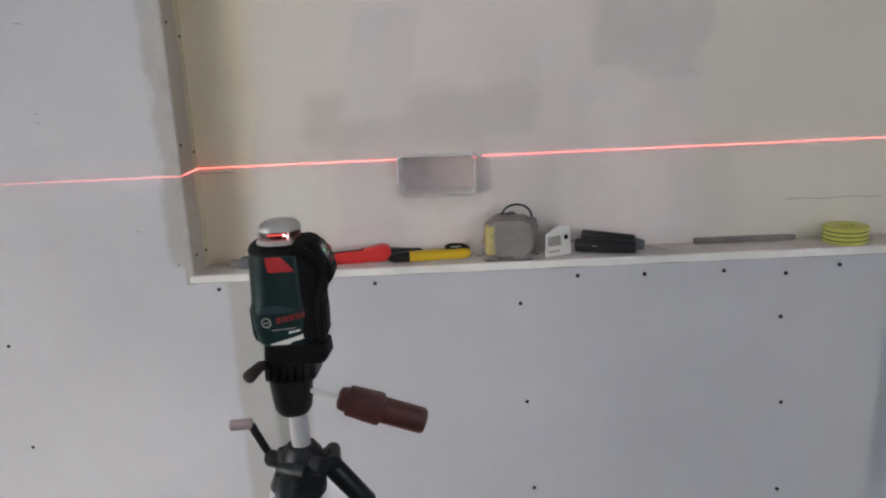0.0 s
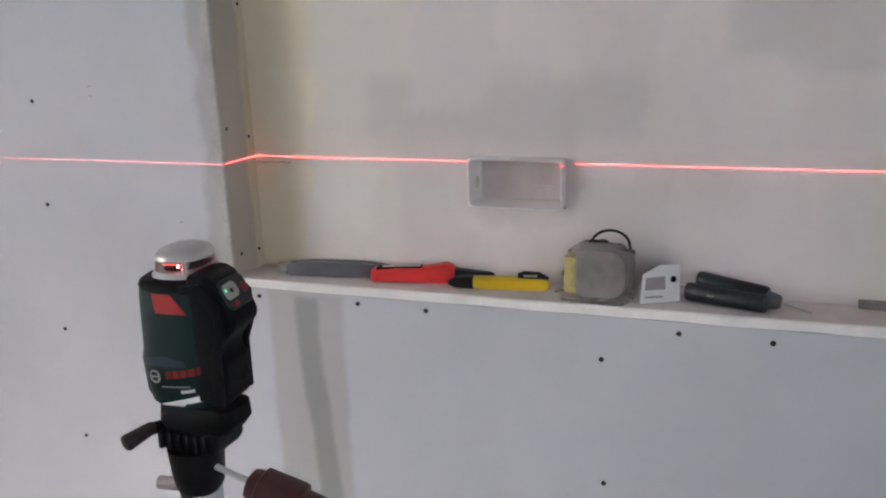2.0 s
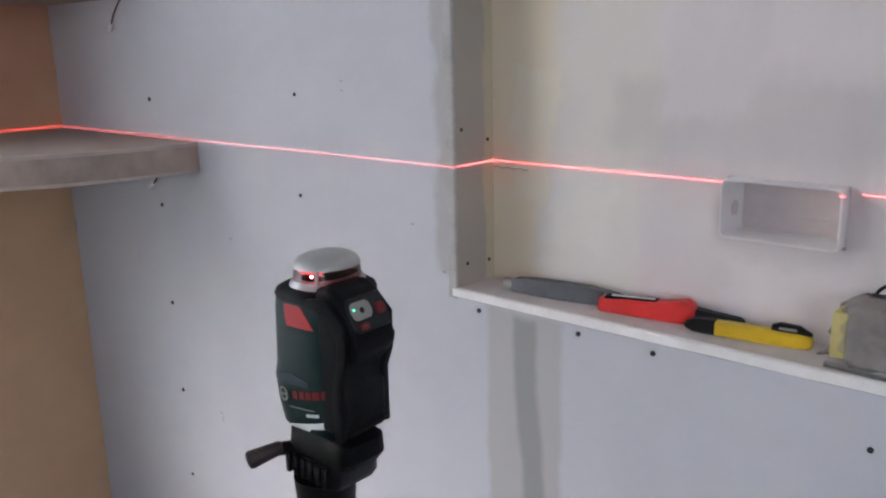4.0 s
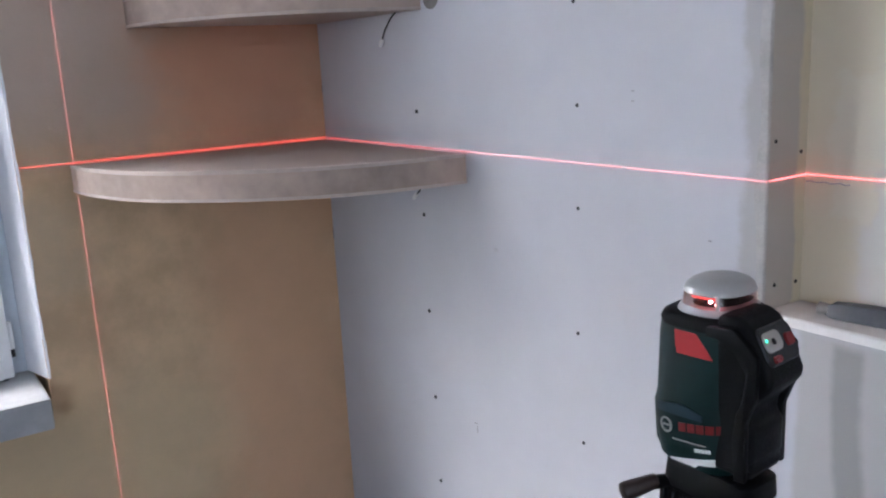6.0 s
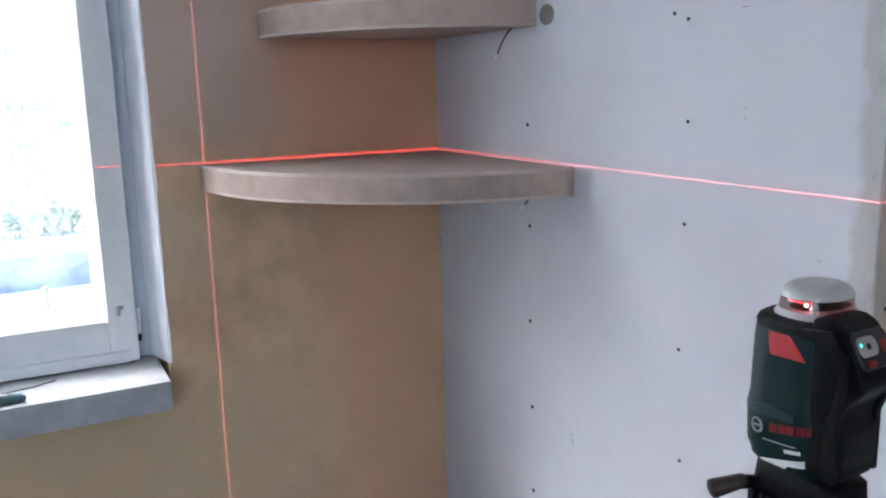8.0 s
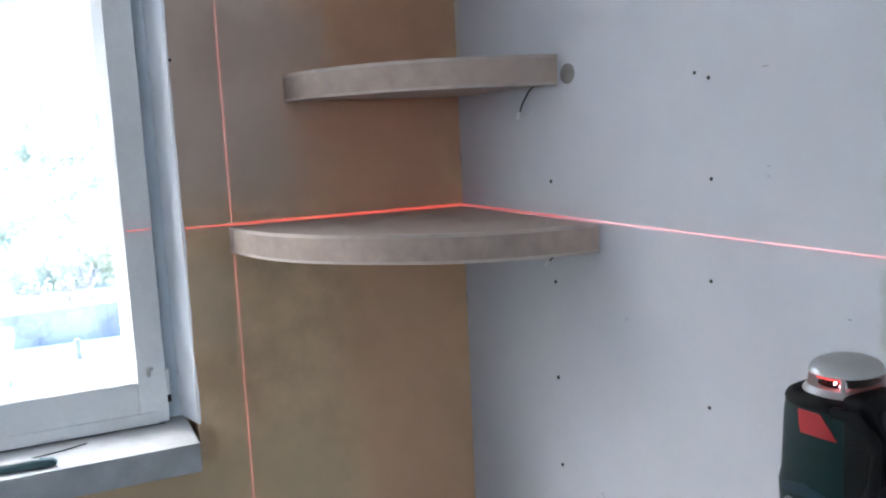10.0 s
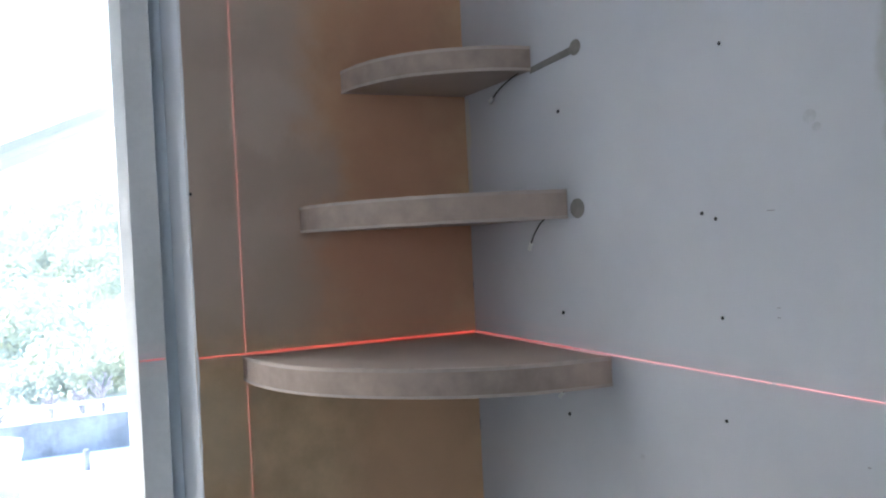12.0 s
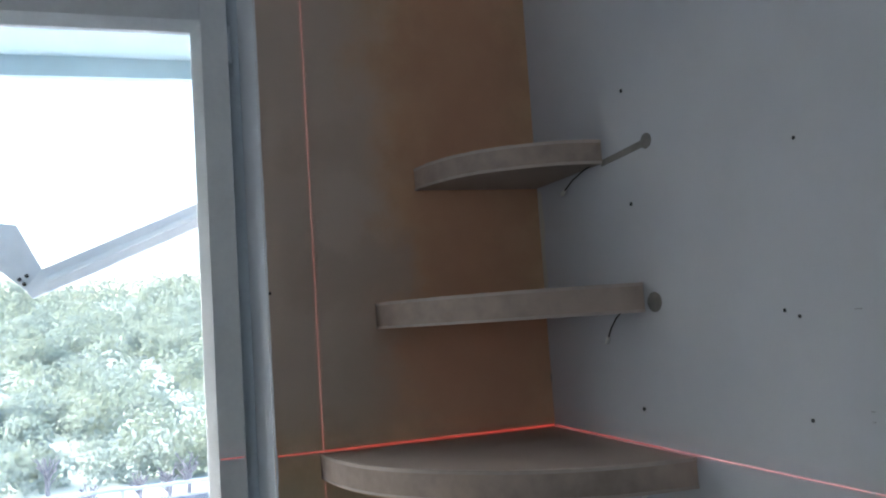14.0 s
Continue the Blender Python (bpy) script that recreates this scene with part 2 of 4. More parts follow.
def glow(name, colour, strength):
    m, tree, sh = material(name)
    sh.inputs["Base Color"].default_value = (0.3, 0.02, 0.02, 1)
    sh.inputs["Emission Color"].default_value = (*colour, 1)
    sh.inputs["Emission Strength"].default_value = strength
    return m, tree, sh


# emissive materials that stand in for laser light falling on the walls
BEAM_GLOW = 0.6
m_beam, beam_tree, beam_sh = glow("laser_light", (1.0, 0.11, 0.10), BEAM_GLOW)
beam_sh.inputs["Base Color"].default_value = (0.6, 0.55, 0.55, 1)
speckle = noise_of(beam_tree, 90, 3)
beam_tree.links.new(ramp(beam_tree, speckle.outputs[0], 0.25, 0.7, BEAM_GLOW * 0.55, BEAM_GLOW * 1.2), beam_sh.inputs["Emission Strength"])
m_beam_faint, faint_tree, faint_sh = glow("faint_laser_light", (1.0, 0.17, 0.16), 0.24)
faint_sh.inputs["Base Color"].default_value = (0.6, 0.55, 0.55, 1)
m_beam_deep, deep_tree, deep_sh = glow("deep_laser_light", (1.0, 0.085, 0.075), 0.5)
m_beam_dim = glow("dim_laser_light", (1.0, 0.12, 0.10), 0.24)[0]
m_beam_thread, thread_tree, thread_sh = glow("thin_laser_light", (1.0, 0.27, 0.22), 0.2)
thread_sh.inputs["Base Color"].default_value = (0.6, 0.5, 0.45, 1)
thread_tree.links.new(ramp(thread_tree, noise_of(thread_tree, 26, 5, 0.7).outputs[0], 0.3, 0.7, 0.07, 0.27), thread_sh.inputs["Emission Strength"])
m_dot = glow("laser_source", (1.0, 0.30, 0.30), 8)[0]
m_led = glow("green_led", (0.05, 1.0, 0.45), 0.45)[0]


# ---- mesh helpers ----
def mesh_of(bm, name, mat, smooth=False):
    bmesh.ops.recalc_face_normals(bm, faces=bm.faces)
    me = bpy.data.meshes.new(name)
    bm.to_mesh(me)
    bm.free()
    me.materials.append(mat)
    if smooth:
        for f in me.polygons:
            f.use_smooth = True
        me.set_sharp_from_angle(angle=radians(38))
    return me


def part(name, bm, mat, parent=None, label="", smooth=True):
    ob = new(name, mesh_of(bm, name, mat, smooth))
    if parent is not None:
        ob.parent = parent
    if label:
        tagged(ob, label)
    return ob


def thing(name, m, label, category, group="", kind=""):
    ob = new(name)
    ob.empty_display_size = 0.05
    ob.matrix_world = m
    return tagged(ob, label, category, group, kind)


def block(x0, x1, y0, y1, z0, z1, bevel=0.0, seg=2, bm=None):
    bm = bm or bmesh.new()
    r = bmesh.ops.create_cube(bm, size=1)
    bmesh.ops.scale(bm, vec=(x1 - x0, y1 - y0, z1 - z0), verts=r["verts"])
    bmesh.ops.translate(bm, vec=((x0 + x1) / 2, (y0 + y1) / 2, (z0 + z1) / 2), verts=r["verts"])
    if bevel:
        edges = {e for v in r["verts"] for e in v.link_edges}
        bmesh.ops.bevel(bm, geom=list(edges), offset=bevel, segments=seg, affect="EDGES", profile=0.6)
    return bm


def loft(sections, bm=None, cap=True):
    """Joins rings of equally many points."""
    bm = bm or bmesh.new()
    rings = [[bm.verts.new(p) for p in s] for s in sections]
    for a, b in zip(rings, rings[1:]):
        n = len(a)
        for i in range(n):
            bm.faces.new((a[i], a[(i + 1) % n], b[(i + 1) % n], b[i]))
    if cap:
        bm.faces.new(rings[0][::-1])
        bm.faces.new(rings[-1])
    return bm


def oval(a, b, z, n=28, power=2.0, cx=0.0, cy=0.0):
    pts = []
    for i in range(n):
        t = 2 * math.pi * i / n
        c, s = math.cos(t), math.sin(t)
        pts.append((cx + a * math.copysign(abs(c) ** (2 / power), c), cy + b * math.copysign(abs(s) ** (2 / power), s), z))
    return pts


def lathe(profile, n=24, bm=None):
    return loft([oval(r, r, z, n) for r, z in profile], bm)


def rod(p, q, r, r2=None, n=12, bm=None, ends=0.0):
    """A round bar from p to q; ends rounds it off."""
    p, q = Vector(p), Vector(q)
    r2 = r if r2 is None else r2
    way = q - p
    turn = way.to_track_quat("Z", "Y").to_matrix()
    length = way.length
    rows = [(r, 0), (r2, length)]
    if ends:
        rows = [(r * 0.55, 0), (r * 0.9, ends * 0.35), (r, ends), (r2, length - ends), (r2 * 0.9, length - ends * 0.35), (r2 * 0.55, length)]
    return loft([[p + turn @ Vector(v) for v in oval(rr, rr, z, n)] for rr, z in rows], bm)


def tube(points, r, n=8, bm=None):
    """A bent wire or strap through points."""
    pts = [Vector(p) for p in points]
    rings = []
    for i, p in enumerate(pts):
        d = (pts[min(i + 1, len(pts) - 1)] - pts[max(i - 1, 0)]).normalized()
        turn = d.to_track_quat("Z", "Y").to_matrix()
        rings.append([p + turn @ Vector(v) for v in oval(r, r, 0, n)])
    return loft(rings, bm)


def prism(outline, a, b, axis="y", bevel=0.0, bm=None, seg=2):
    """An outline in two axes, drawn out along the third."""
    bm = bm or bmesh.new()
    place = {"y": lambda u, v, w: (u, w, v), "z": lambda u, v, w: (u, v, w), "x": lambda u, v, w: (w, u, v)}[axis]
    loft([[place(u, v, a) for u, v in outline], [place(u, v, b) for u, v in outline]], bm)
    if bevel:
        bmesh.ops.recalc_face_normals(bm, faces=bm.faces)
        bmesh.ops.bevel(bm, geom=bm.edges[:], offset=bevel, segments=seg, affect="EDGES", profile=0.6)
    return bm


def boxes(rows, bm=None):
    bm = bm or bmesh.new()
    for r in rows:
        block(*r, bm=bm)
    return bm


# ---- the room ----
def structure(name, bm, mat, label, category="wall", smooth=False):
    return tagged(part(name, bm, mat, None, "", smooth), label, category, "", "structure")


structure("floor", block(WX - 0.3, EAST + 0.2, SOUTH - 0.2, BY + 0.2, -0.15, 0.0), m_floor, "bare grey concrete floor of a room being renovated", "floor")
structure("ceiling", block(WX - 0.3, EAST + 0.2, SOUTH - 0.2, BY + 0.2, TOP, TOP + 0.15), m_ceiling, "plain unpainted grey-white ceiling over the room", "ceiling")

# window opening in the west wall
WY0, WY1, WZ0, WZ1 = -0.75, 0.791, 0.86, 2.34
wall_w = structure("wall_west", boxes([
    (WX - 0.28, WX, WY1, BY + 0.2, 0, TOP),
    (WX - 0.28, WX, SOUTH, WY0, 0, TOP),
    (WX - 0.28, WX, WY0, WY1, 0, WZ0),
    (WX - 0.28, WX, WY0, WY1, WZ1, TOP)]), m_ochre, "ochre plastered wall with patches of grey filler beside the window and red laser glow coloured in at the corner")
# the opening in this unseen wall is assumed, made for the fill lamp
structure("wall_east", boxes([(EAST, EAST + 0.2, SOUTH, -1.85, 0, TOP), (EAST, EAST + 0.2, -0.75, BY + 0.2, 0, TOP), (EAST, EAST + 0.2, -1.85, -0.75, 2.25, TOP), (EAST, EAST + 0.2, -1.85, -0.75, 0, 1.0)]), m_plain_wall, "plain unseen wall with an assumed window opening for fill light")
structure("wall_south", boxes([
    (WX - 0.28, EAST + 0.2, SOUTH - 0.2, SOUTH, 0, TOP)]), m_plain_wall, "plain plastered wall behind the camera")

# north wall: back of the niche with the hole for the socket box, boards in front of it
BX0, BX1, BZ0, BZ1 = -0.212, -0.092, 1.245, 1.307
wall_n = structure("wall_north", boxes([
    (WX, BX0, BY, BY + 0.2, 0, TOP), (BX1, EAST, BY, BY + 0.2, 0, TOP),
    (BX0, BX1, BY, BY + 0.2, 0, BZ0), (BX0, BX1, BY, BY + 0.2, BZ1, TOP)]), m_niche, "back wall of a long niche, patched with grey and cream filler")
part("panel", block(WX + 0.001, NX - 0.002, PY, BY, 0, TOP), m_panel, wall_n, "white primed plasterboard panel, screwed", False)


def rise(x):
    """The ledge climbs a little away from the corner."""
    return max(0.0, x + 0.45) * 0.0085


part("panel", prism([(NX - 0.002, 0), (0.49, 0), (0.49, LZ - 0.004 + rise(0.49)), (-0.45, LZ - 0.004), (NX - 0.002, LZ - 0.004)], PY, BY, "y"), m_panel_low, wall_n, "white plasterboard panel below the ledge with a grey filled joint", False)
part("panel", block(NX - 0.002, EAST, PY, BY, 2.25, TOP, 0.001, 1), m_panel, wall_n, "", False)
part("panel", block(0.4905, EAST, PY + 0.02, BY, 0, LZ - 0.012, 0.001, 1), m_panel_low, wall_n, "", False)


def strip(x0, x1, y0, y1, z0, z1, n, axis, amount, scale, wobble):
    """A bead of filler along an edge, slightly wavy."""
    rings = []
    for i in range(n + 1):
        f = i / n
        if axis == "x":
            x = x0 + (x1 - x0) * f
            w = amount * noise.noise(Vector((x * scale, wobble, 0)))
            up = rise(x)
            a, b = z0 + up, z1 + up
            rings.append([(x, y0, a + w), (x, y1, a), (x, y1, b), (x, y0 + 0.0015, b), (x, y0, b - 0.0015 + w * 0.3)])
        else:
            z = z0 + (z1 - z0) * f
            w = amount * noise.noise(Vector((z * scale, wobble, 3)))
            rings.append([(x0 + w, y0, z), (x1 - 0.0015, y0, z), (x1, y0 + 0.0015, z), (x1, y1, z), (x0, y1, z)])
    return loft(rings)


part("ledge", prism([(NX, LZ - 0.0038), (-0.45, LZ - 0.0038), (0.56, LZ - 0.0038 + rise(0.56)), (0.56, LZ + rise(0.56)), (-0.45, LZ), (NX, LZ)], PY + 0.004, BY - 0.0005, "y"), m_ledge, wall_n, "dusty board ledge of the niche", False)
part("corner_bead", strip(NX - 0.004, 0.56, PY - 0.0022, PY + 0.004, LZ - 0.0090, LZ + 0.0015, 90, "x", 0.0012, 14, 1.0), m_bead, wall_n, "white filled edge bead of the ledge")
# dark strip drawn for the gap and the bead's shadow below it
part("gap", tube([(x, PY - 0.0004, LZ - 0.0096 + rise(x) + 0.0006 * noise.noise(Vector((x * 30, 2, 0)))) for x in (NX + 0.012 * i for i in range(86))], 0.0007, 5), m_pencil_and_shade, wall_n, "dark hairline for the gap and shade under the edge bead")
part("niche_side", block(NX - 0.0015, NX + 0.0015, PY + 0.002, BY - 0.0005, LZ, 2.25), m_reveal, wall_n, "grey-beige board in the side of the niche", False)
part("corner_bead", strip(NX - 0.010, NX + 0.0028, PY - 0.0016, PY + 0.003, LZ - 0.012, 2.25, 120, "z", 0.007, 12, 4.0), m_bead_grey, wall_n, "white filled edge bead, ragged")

# screws in the boards
screw_bm = loft([oval(0.0030, 0.0030, 0.0, 10), oval(0.0030, 0.0030, 0.0012, 10), oval(0.0024, 0.0024, 0.0018, 10), oval(0.0010, 0.0010, 0.0008, 10)])
screw_mesh = mesh_of(screw_bm, "screw", m_screw, True)


def screw(x, y, z, turn, parent=None, size=1.0):
    ob = new("screw", screw_mesh)
    ob.matrix_world = pose(x, y, z, *turn) @ Matrix.Scale(size, 4)
    ob.parent = parent
    return ob


FACE = (90, 0, 0)
for x, z in ((-0.836, 1.522), (-0.831, 1.381), (-0.832, 1.234), (-0.836, 1.044), (-0.827, 0.87), (-0.822, 0.69), (-0.864, 1.531), (-0.814, 1.766), (-0.80, 2.02),
             (-1.25, 1.364), (-1.244, 1.175), (-1.244, 0.989), (-1.238, 0.816), (-1.238, 1.951), (-1.236, 1.738), (-1.24, 2.16), (-1.235, 0.64)):
    screw(x, PY, z, FACE, wall_n, 0.95 if x > -1.2 else 1.2)
for x, z in ((-0.488, 1.125), (-0.342, 1.127), (-0.249, 1.126), (0.052, 1.127), (0.149, 1.126), (0.263, 1.127), (0.351, 1.120), (0.426, 1.130),
             (-0.033, 1.087), (-0.028, 0.929), (-0.021, 0.782), (0.346, 1.054), (0.352, 0.918), (0.352, 0.773), (-0.02, 0.62), (0.352, 0.62)):
    screw(x, PY, z, FACE, wall_n, 1.0)
for y, z in ((1.424, 1.344), (1.473, 1.328), (1.431, 1.175), (1.473, 1.172), (1.428, 1.520), (1.474, 1.50), (1.43, 1.69)):
    screw(NX + 0.0015, y, z, (0, 90, 0), wall_n, 0.8)

# pencil marks and filler specks on the boards
for x, z, w, h in ((-0.727, 1.401, 0.006, 0.0014), (-0.727, 1.388, 0.005, 0.0014), (-0.733, 1.529, 0.012, 0.0014), (-1.108, 0.806, 0.008, 0.0016), (-1.104, 0.795, 0.0016, 0.014), (-0.60, 1.22, 0.005, 0.0016), (-0.545, 1.165, 0.005, 0.003)):
    part("pencil_mark", block(x - w / 2, x + w / 2, PY - 0.0006, PY + 0.001, z - h / 2, z + h / 2, 0.0002, 1), m_pencil_and_shade, wall_n)
part("crack", tube([(0.37 + 0.02 * i, BY - 0.0001, 1.2135 + 0.0012 * math.sin(i * 1.7)) for i in range(8)], 0.0005, 6), m_pencil_and_shade, wall_n, "hairline crack")
part("crack", tube([(NX + 0.003 + 0.006 * i, BY - 0.0001, 1.292 + 0.001 * math.sin(i * 2.1)) for i in range(10)], 0.0008, 6), m_pencil_and_shade, wall_n, "hairline crack")

for z0, z1 in ((1.398, 1.412), (1.075, 1.10), (1.56, 1.566)):
    part("nick", block(WX + 0.0005, WX + 0.004, PY - 0.0012, PY + 0.001, z0, z1, 0.0005, 1), m_pencil_and_shade, wall_n, "dark nick in the corner joint")

# round filled holes of the shelf wires, and the filled groove
part("filler_patch", loft([oval(0.023, 0.018, 0.0, 20), oval(0.019, 0.014, 0.0012, 20)]), m_grey_fill, wall_n, "grey dab of filler").matrix_world = pose(-1.188, PY, 1.556, 90)
part("filler_patch", loft([oval(0.018, 0.014, 0.0, 20), oval(0.014, 0.011, 0.0012, 20)]), m_grey_fill, wall_n, "grey dab of filler").matrix_world = pose(-1.172, PY, 1.842, 90)
for x, z, r in ((-0.665, 1.642, 0.011), (-0.655, 1.628, 0.007), (-1.03, 1.14, 0.006)):
    part("filler_patch", loft([oval(r, r * 0.8, 0.0, 18), oval(r * 0.7, r * 0.55, 0.0006, 18)]), m_spot, wall_n, "pale grey spot of filler").matrix_world = pose(x, PY, z, 90)
part("filler_patch", prism([(-1.33, 1.826), (-1.18, 1.833), (-1.17, 1.847), (-1.33, 1.838)], PY - 0.001, PY + 0.001, "y"), m_grey_fill, wall_n, "grey filled groove", False)

# socket box, its rim proud of the niche wall
sock = thing("socket_box", pose((BX0 + BX1) / 2, BY, (BZ0 + BZ1) / 2), "empty white plastic socket box set into the niche wall", "socket box")
hw, hh, wt = (BX1 - BX0) / 2 - 0.0005, (BZ1 - BZ0) / 2 - 0.0005, 0.0026
bm = bmesh.new()
def ring(w, h, y, n=6, r=0.006):
    pts = []
    for cx, cz, a0 in ((w - r, h - r, 0), (-w + r, h - r, 90), (-w + r, -h + r, 180), (w - r, -h + r, 270)):
        for i in range(n + 1):
            a = radians(a0 + 90 * i / n)
            pts.append((cx + r * math.cos(a), y, cz + r * math.sin(a)))
    return pts
part("rim", loft([ring(hw, hh, 0.05), ring(hw, hh, -0.0165), ring(hw - 0.0005, hh - 0.0005, -0.018), ring(hw - wt + 0.0005, hh - wt + 0.0005, -0.018), ring(hw - wt, hh - wt, -0.0165), ring(hw - wt, hh - wt, 0.05)], cap=False), m_box_plastic, sock)
part("back_plate", block(-hw + wt, hw - wt, 0.034, 0.037, -hh + wt, hh - wt), m_box_inner, sock, "pinkish inside of the box, darker than its rim", False)
part("knockout", lathe([(0.008, 0), (0.008, 0.0012), (0.007, 0.0016)], 18), m_box_inner, sock).matrix_local = pose(-hw + wt, 0.012, -0.004, 0, 90, 0)
part("knockout", block(0.005, 0.036, 0.0325, 0.0345, -0.011, -0.0095, 0.0003, 1), m_box_inner, sock)

# ---- corner shelves ----
def shelf(rx, ry, z0, z1, label, power):
    ob = thing("corner_shelf", pose(WX, PY, z0), label, "shelf", "corner shelves")
    n = 40
    th = z1 - z0

    def outline(inset):
        pts = [(0.0005, -0.0005)]
        for i in range(n + 1):
            a = math.pi / 2 * i / n
            c, s = max(0, math.cos(a)) ** (2 / power), max(0, math.sin(a)) ** (2 / power)
            wob = 1 + 0.004 * math.sin(9 * a + rx * 20)
            pts.append((max(0.0005, (rx - inset) * c * wob), min(-0.0005, -(ry - inset) * s * wob)))
        return pts
    part("board", loft([[(x, y, h) for x, y in outline(i)] for i, h in ((0.006, 0.0), (0.004, 0.002), (0.003, th - 0.003), (0.006, th))]), m_shelf, ob)
    rings = []
    for i in range(n + 1):
        a = math.pi / 2 * i / n
        c, s = max(0, math.cos(a)) ** (2 / power), max(0, math.sin(a)) ** (2 / power)
        wob = 1 + 0.004 * math.sin(9 * a + rx * 20)
        d = Vector((c * rx, -s * ry, 0)).normalized()
        p = Vector((max(0.0005, rx * c * wob), min(-0.0005, -ry * s * wob), 0))
        j = 0.0012 * noise.noise(Vector((i * 0.5, rx * 9, 0)))
        rings.append([p + Vector((0, 0, 0.001 + j)), p + Vector((0, 0, th - 0.004)), p - d * 0.004 + Vector((0, 0, th + 0.0006 + j)), p - d * 0.012 + Vector((0, 0, th + 0.0004)), p - d * 0.012 + Vector((0, 0, -0.0006))])
    part("edge_band", loft(rings), m_shelf_edge, ob, "grey filled rounded front edge")
    for h0, h1 in ((-0.0008, 0.0045), (th - 0.005, th + 0.0010)):
        rim = []
        for i in range(n + 1):
            a = math.pi / 2 * i / n
            c, s = max(0, math.cos(a)) ** (2 / power), max(0, math.sin(a)) ** (2 / power)
            wob = 1 + 0.004 * math.sin(9 * a + rx * 20)
            d = Vector((c * rx, -s * ry, 0)).normalized()
            p = Vector((max(0.0005, rx * c * wob), min(-0.0005, -ry * s * wob), 0)) + d * 0.0006
            j = 0.0012 * noise.noise(Vector((i * 0.7, rx * 9, h0 * 900)))
            rim.append([p + Vector((0, 0, h0)), p + Vector((0, 0, h1 + j)), p - d * 0.010 + Vector((0, 0, h1)), p - d * 0.010 + Vector((0, 0, h0))])
        part("edge_bead", loft(rim), m_shelf_rim, ob, "paler worn filler along the rim")
    return ob


shelf(0.524, 0.528, 1.247, 1.296, "large quarter-round grey filled corner shelf between ochre and white wall", 2.0)
shelf(0.405, 0.395, 1.540, 1.592, "middle quarter-round grey filled corner shelf", 2.0)
shelf(0.300, 0.290, 1.832, 1.878, "small quarter-round grey filled top corner shelf", 2.0)


def loose_wire(points, label):
    ob = thing("lamp_wire", pose(*points[0]), label, "cable", "shelf lamp wires")
    base = Vector(points[0])
    loc = [Vector(p) - base for p in points]
    part("cable", tube(loc, 0.0014), m_rubber, ob)
    d = (loc[-1] - loc[-2]).normalized()
    part("connector", rod(loc[-1] - d * 0.002, loc[-1] + d * 0.014, 0.0040, n=10, ends=0.002), m_label_white, ob, "small white connector")


loose_wire([(-1.225, PY - 0.008, 1.2485), (-1.230, PY - 0.008, 1.236), (-1.240, PY - 0.009, 1.222), (-1.250, PY - 0.010, 1.214)], "short dark lamp wire hanging under a corner shelf")
loose_wire([(-1.285, PY - 0.010, 1.5415), (-1.303, PY - 0.011, 1.532), (-1.325, PY - 0.012, 1.512), (-1.336, PY - 0.013, 1.494)], "thin dark lamp wire with a white connector hanging from a shelf")
loose_wire([(-1.355, PY - 0.010, 1.8335), (-1.385, PY - 0.012, 1.828), (-1.430, PY - 0.014, 1.816), (-1.462, PY - 0.016, 1.800)], "thin dark lamp wire with a white connector under the top shelf")

# ---- window ----
win = tagged(new("window_1"), "white painted wooden window with a worn sash, shut", "window", "", "structure")
win.matrix_world = pose(WX, 0, 0)
# splayed reveal
rings = []
for i in range(90):
    z = 0.9005 + (WZ1 - 0.0025 - 0.9005) * i / 89
    w = 0.0030 * noise.noise(Vector((z * 9, 0, 2))) + 0.0016 * noise.noise(Vector((z * 45, 1, 2)))
    rings.append([(0.0022, WY1 + 0.004 + w, z), (0.0005, WY1 + 0.0006 + w * 0.3, z), (-0.003, WY1 - 0.0008, z), (-0.085, WY1 - 0.024, z), (-0.28, WY1 - 0.024, z), (-0.28, WY1 - 0.0002, z), (0.0002, WY1 + 0.0035 + w, z)])
part("reveal", loft(rings), m_reveal_white, win, "white plastered window reveal with ragged edge", False)
part("reveal", block(-0.28, 0.001, WY0, WY0 + 0.03, 0.9005, WZ1 - 0.002), m_reveal_white, win, "", False)
part("reveal", block(-0.28, 0.0015, WY0 + 0.03, WY1 - 0.03, WZ1 - 0.03, WZ1 - 0.0005), m_reveal_white, win, "", False)
FR1, FR0 = WY1 - 0.0245, WY0 + 0.0305
part("window_frame", boxes([
    (-0.150, -0.080, 0.722, FR1, 0.9005, WZ1 - 0.031), (-0.150, -0.080, FR0, FR0 + 0.04, 0.9005, WZ1 - 0.031),
    (-0.150, -0.080, FR0 + 0.04, 0.722, 0.9005, 0.925), (-0.150, -0.080, FR0 + 0.04, 0.722, 2.262, WZ1 - 0.031)]), m_frame_side, win, "blue-grey painted fixed frame", False)
SX = -0.048
sash = part("sash", boxes([
    (-0.105, SX, 0.6868, 0.741, 0.9030, 2.285, 0.003, 2), (-0.105, SX, FR0 + 0.02, FR0 + 0.09, 0.908, 2.285, 0.003, 2),
    (-0.1045, SX - 0.0005, FR0 + 0.09, 0.6868, 0.9035, 0.9905, 0.003, 2), (-0.1045, SX - 0.0005, FR0 + 0.09, 0.6868, 2.2055, 2.285, 0.003, 2)]), m_white_paint, win, "white painted sash, slightly yellowed")


def pane_ring(x, grow):
    y0, y1, z0, z1 = FR0 + 0.110 - grow, 0.667 + grow, 1.011 - grow, 2.186 + grow
    return [(x, y0, z0), (x, y1, z0), (x, y1, z1), (x, y0, z1)]


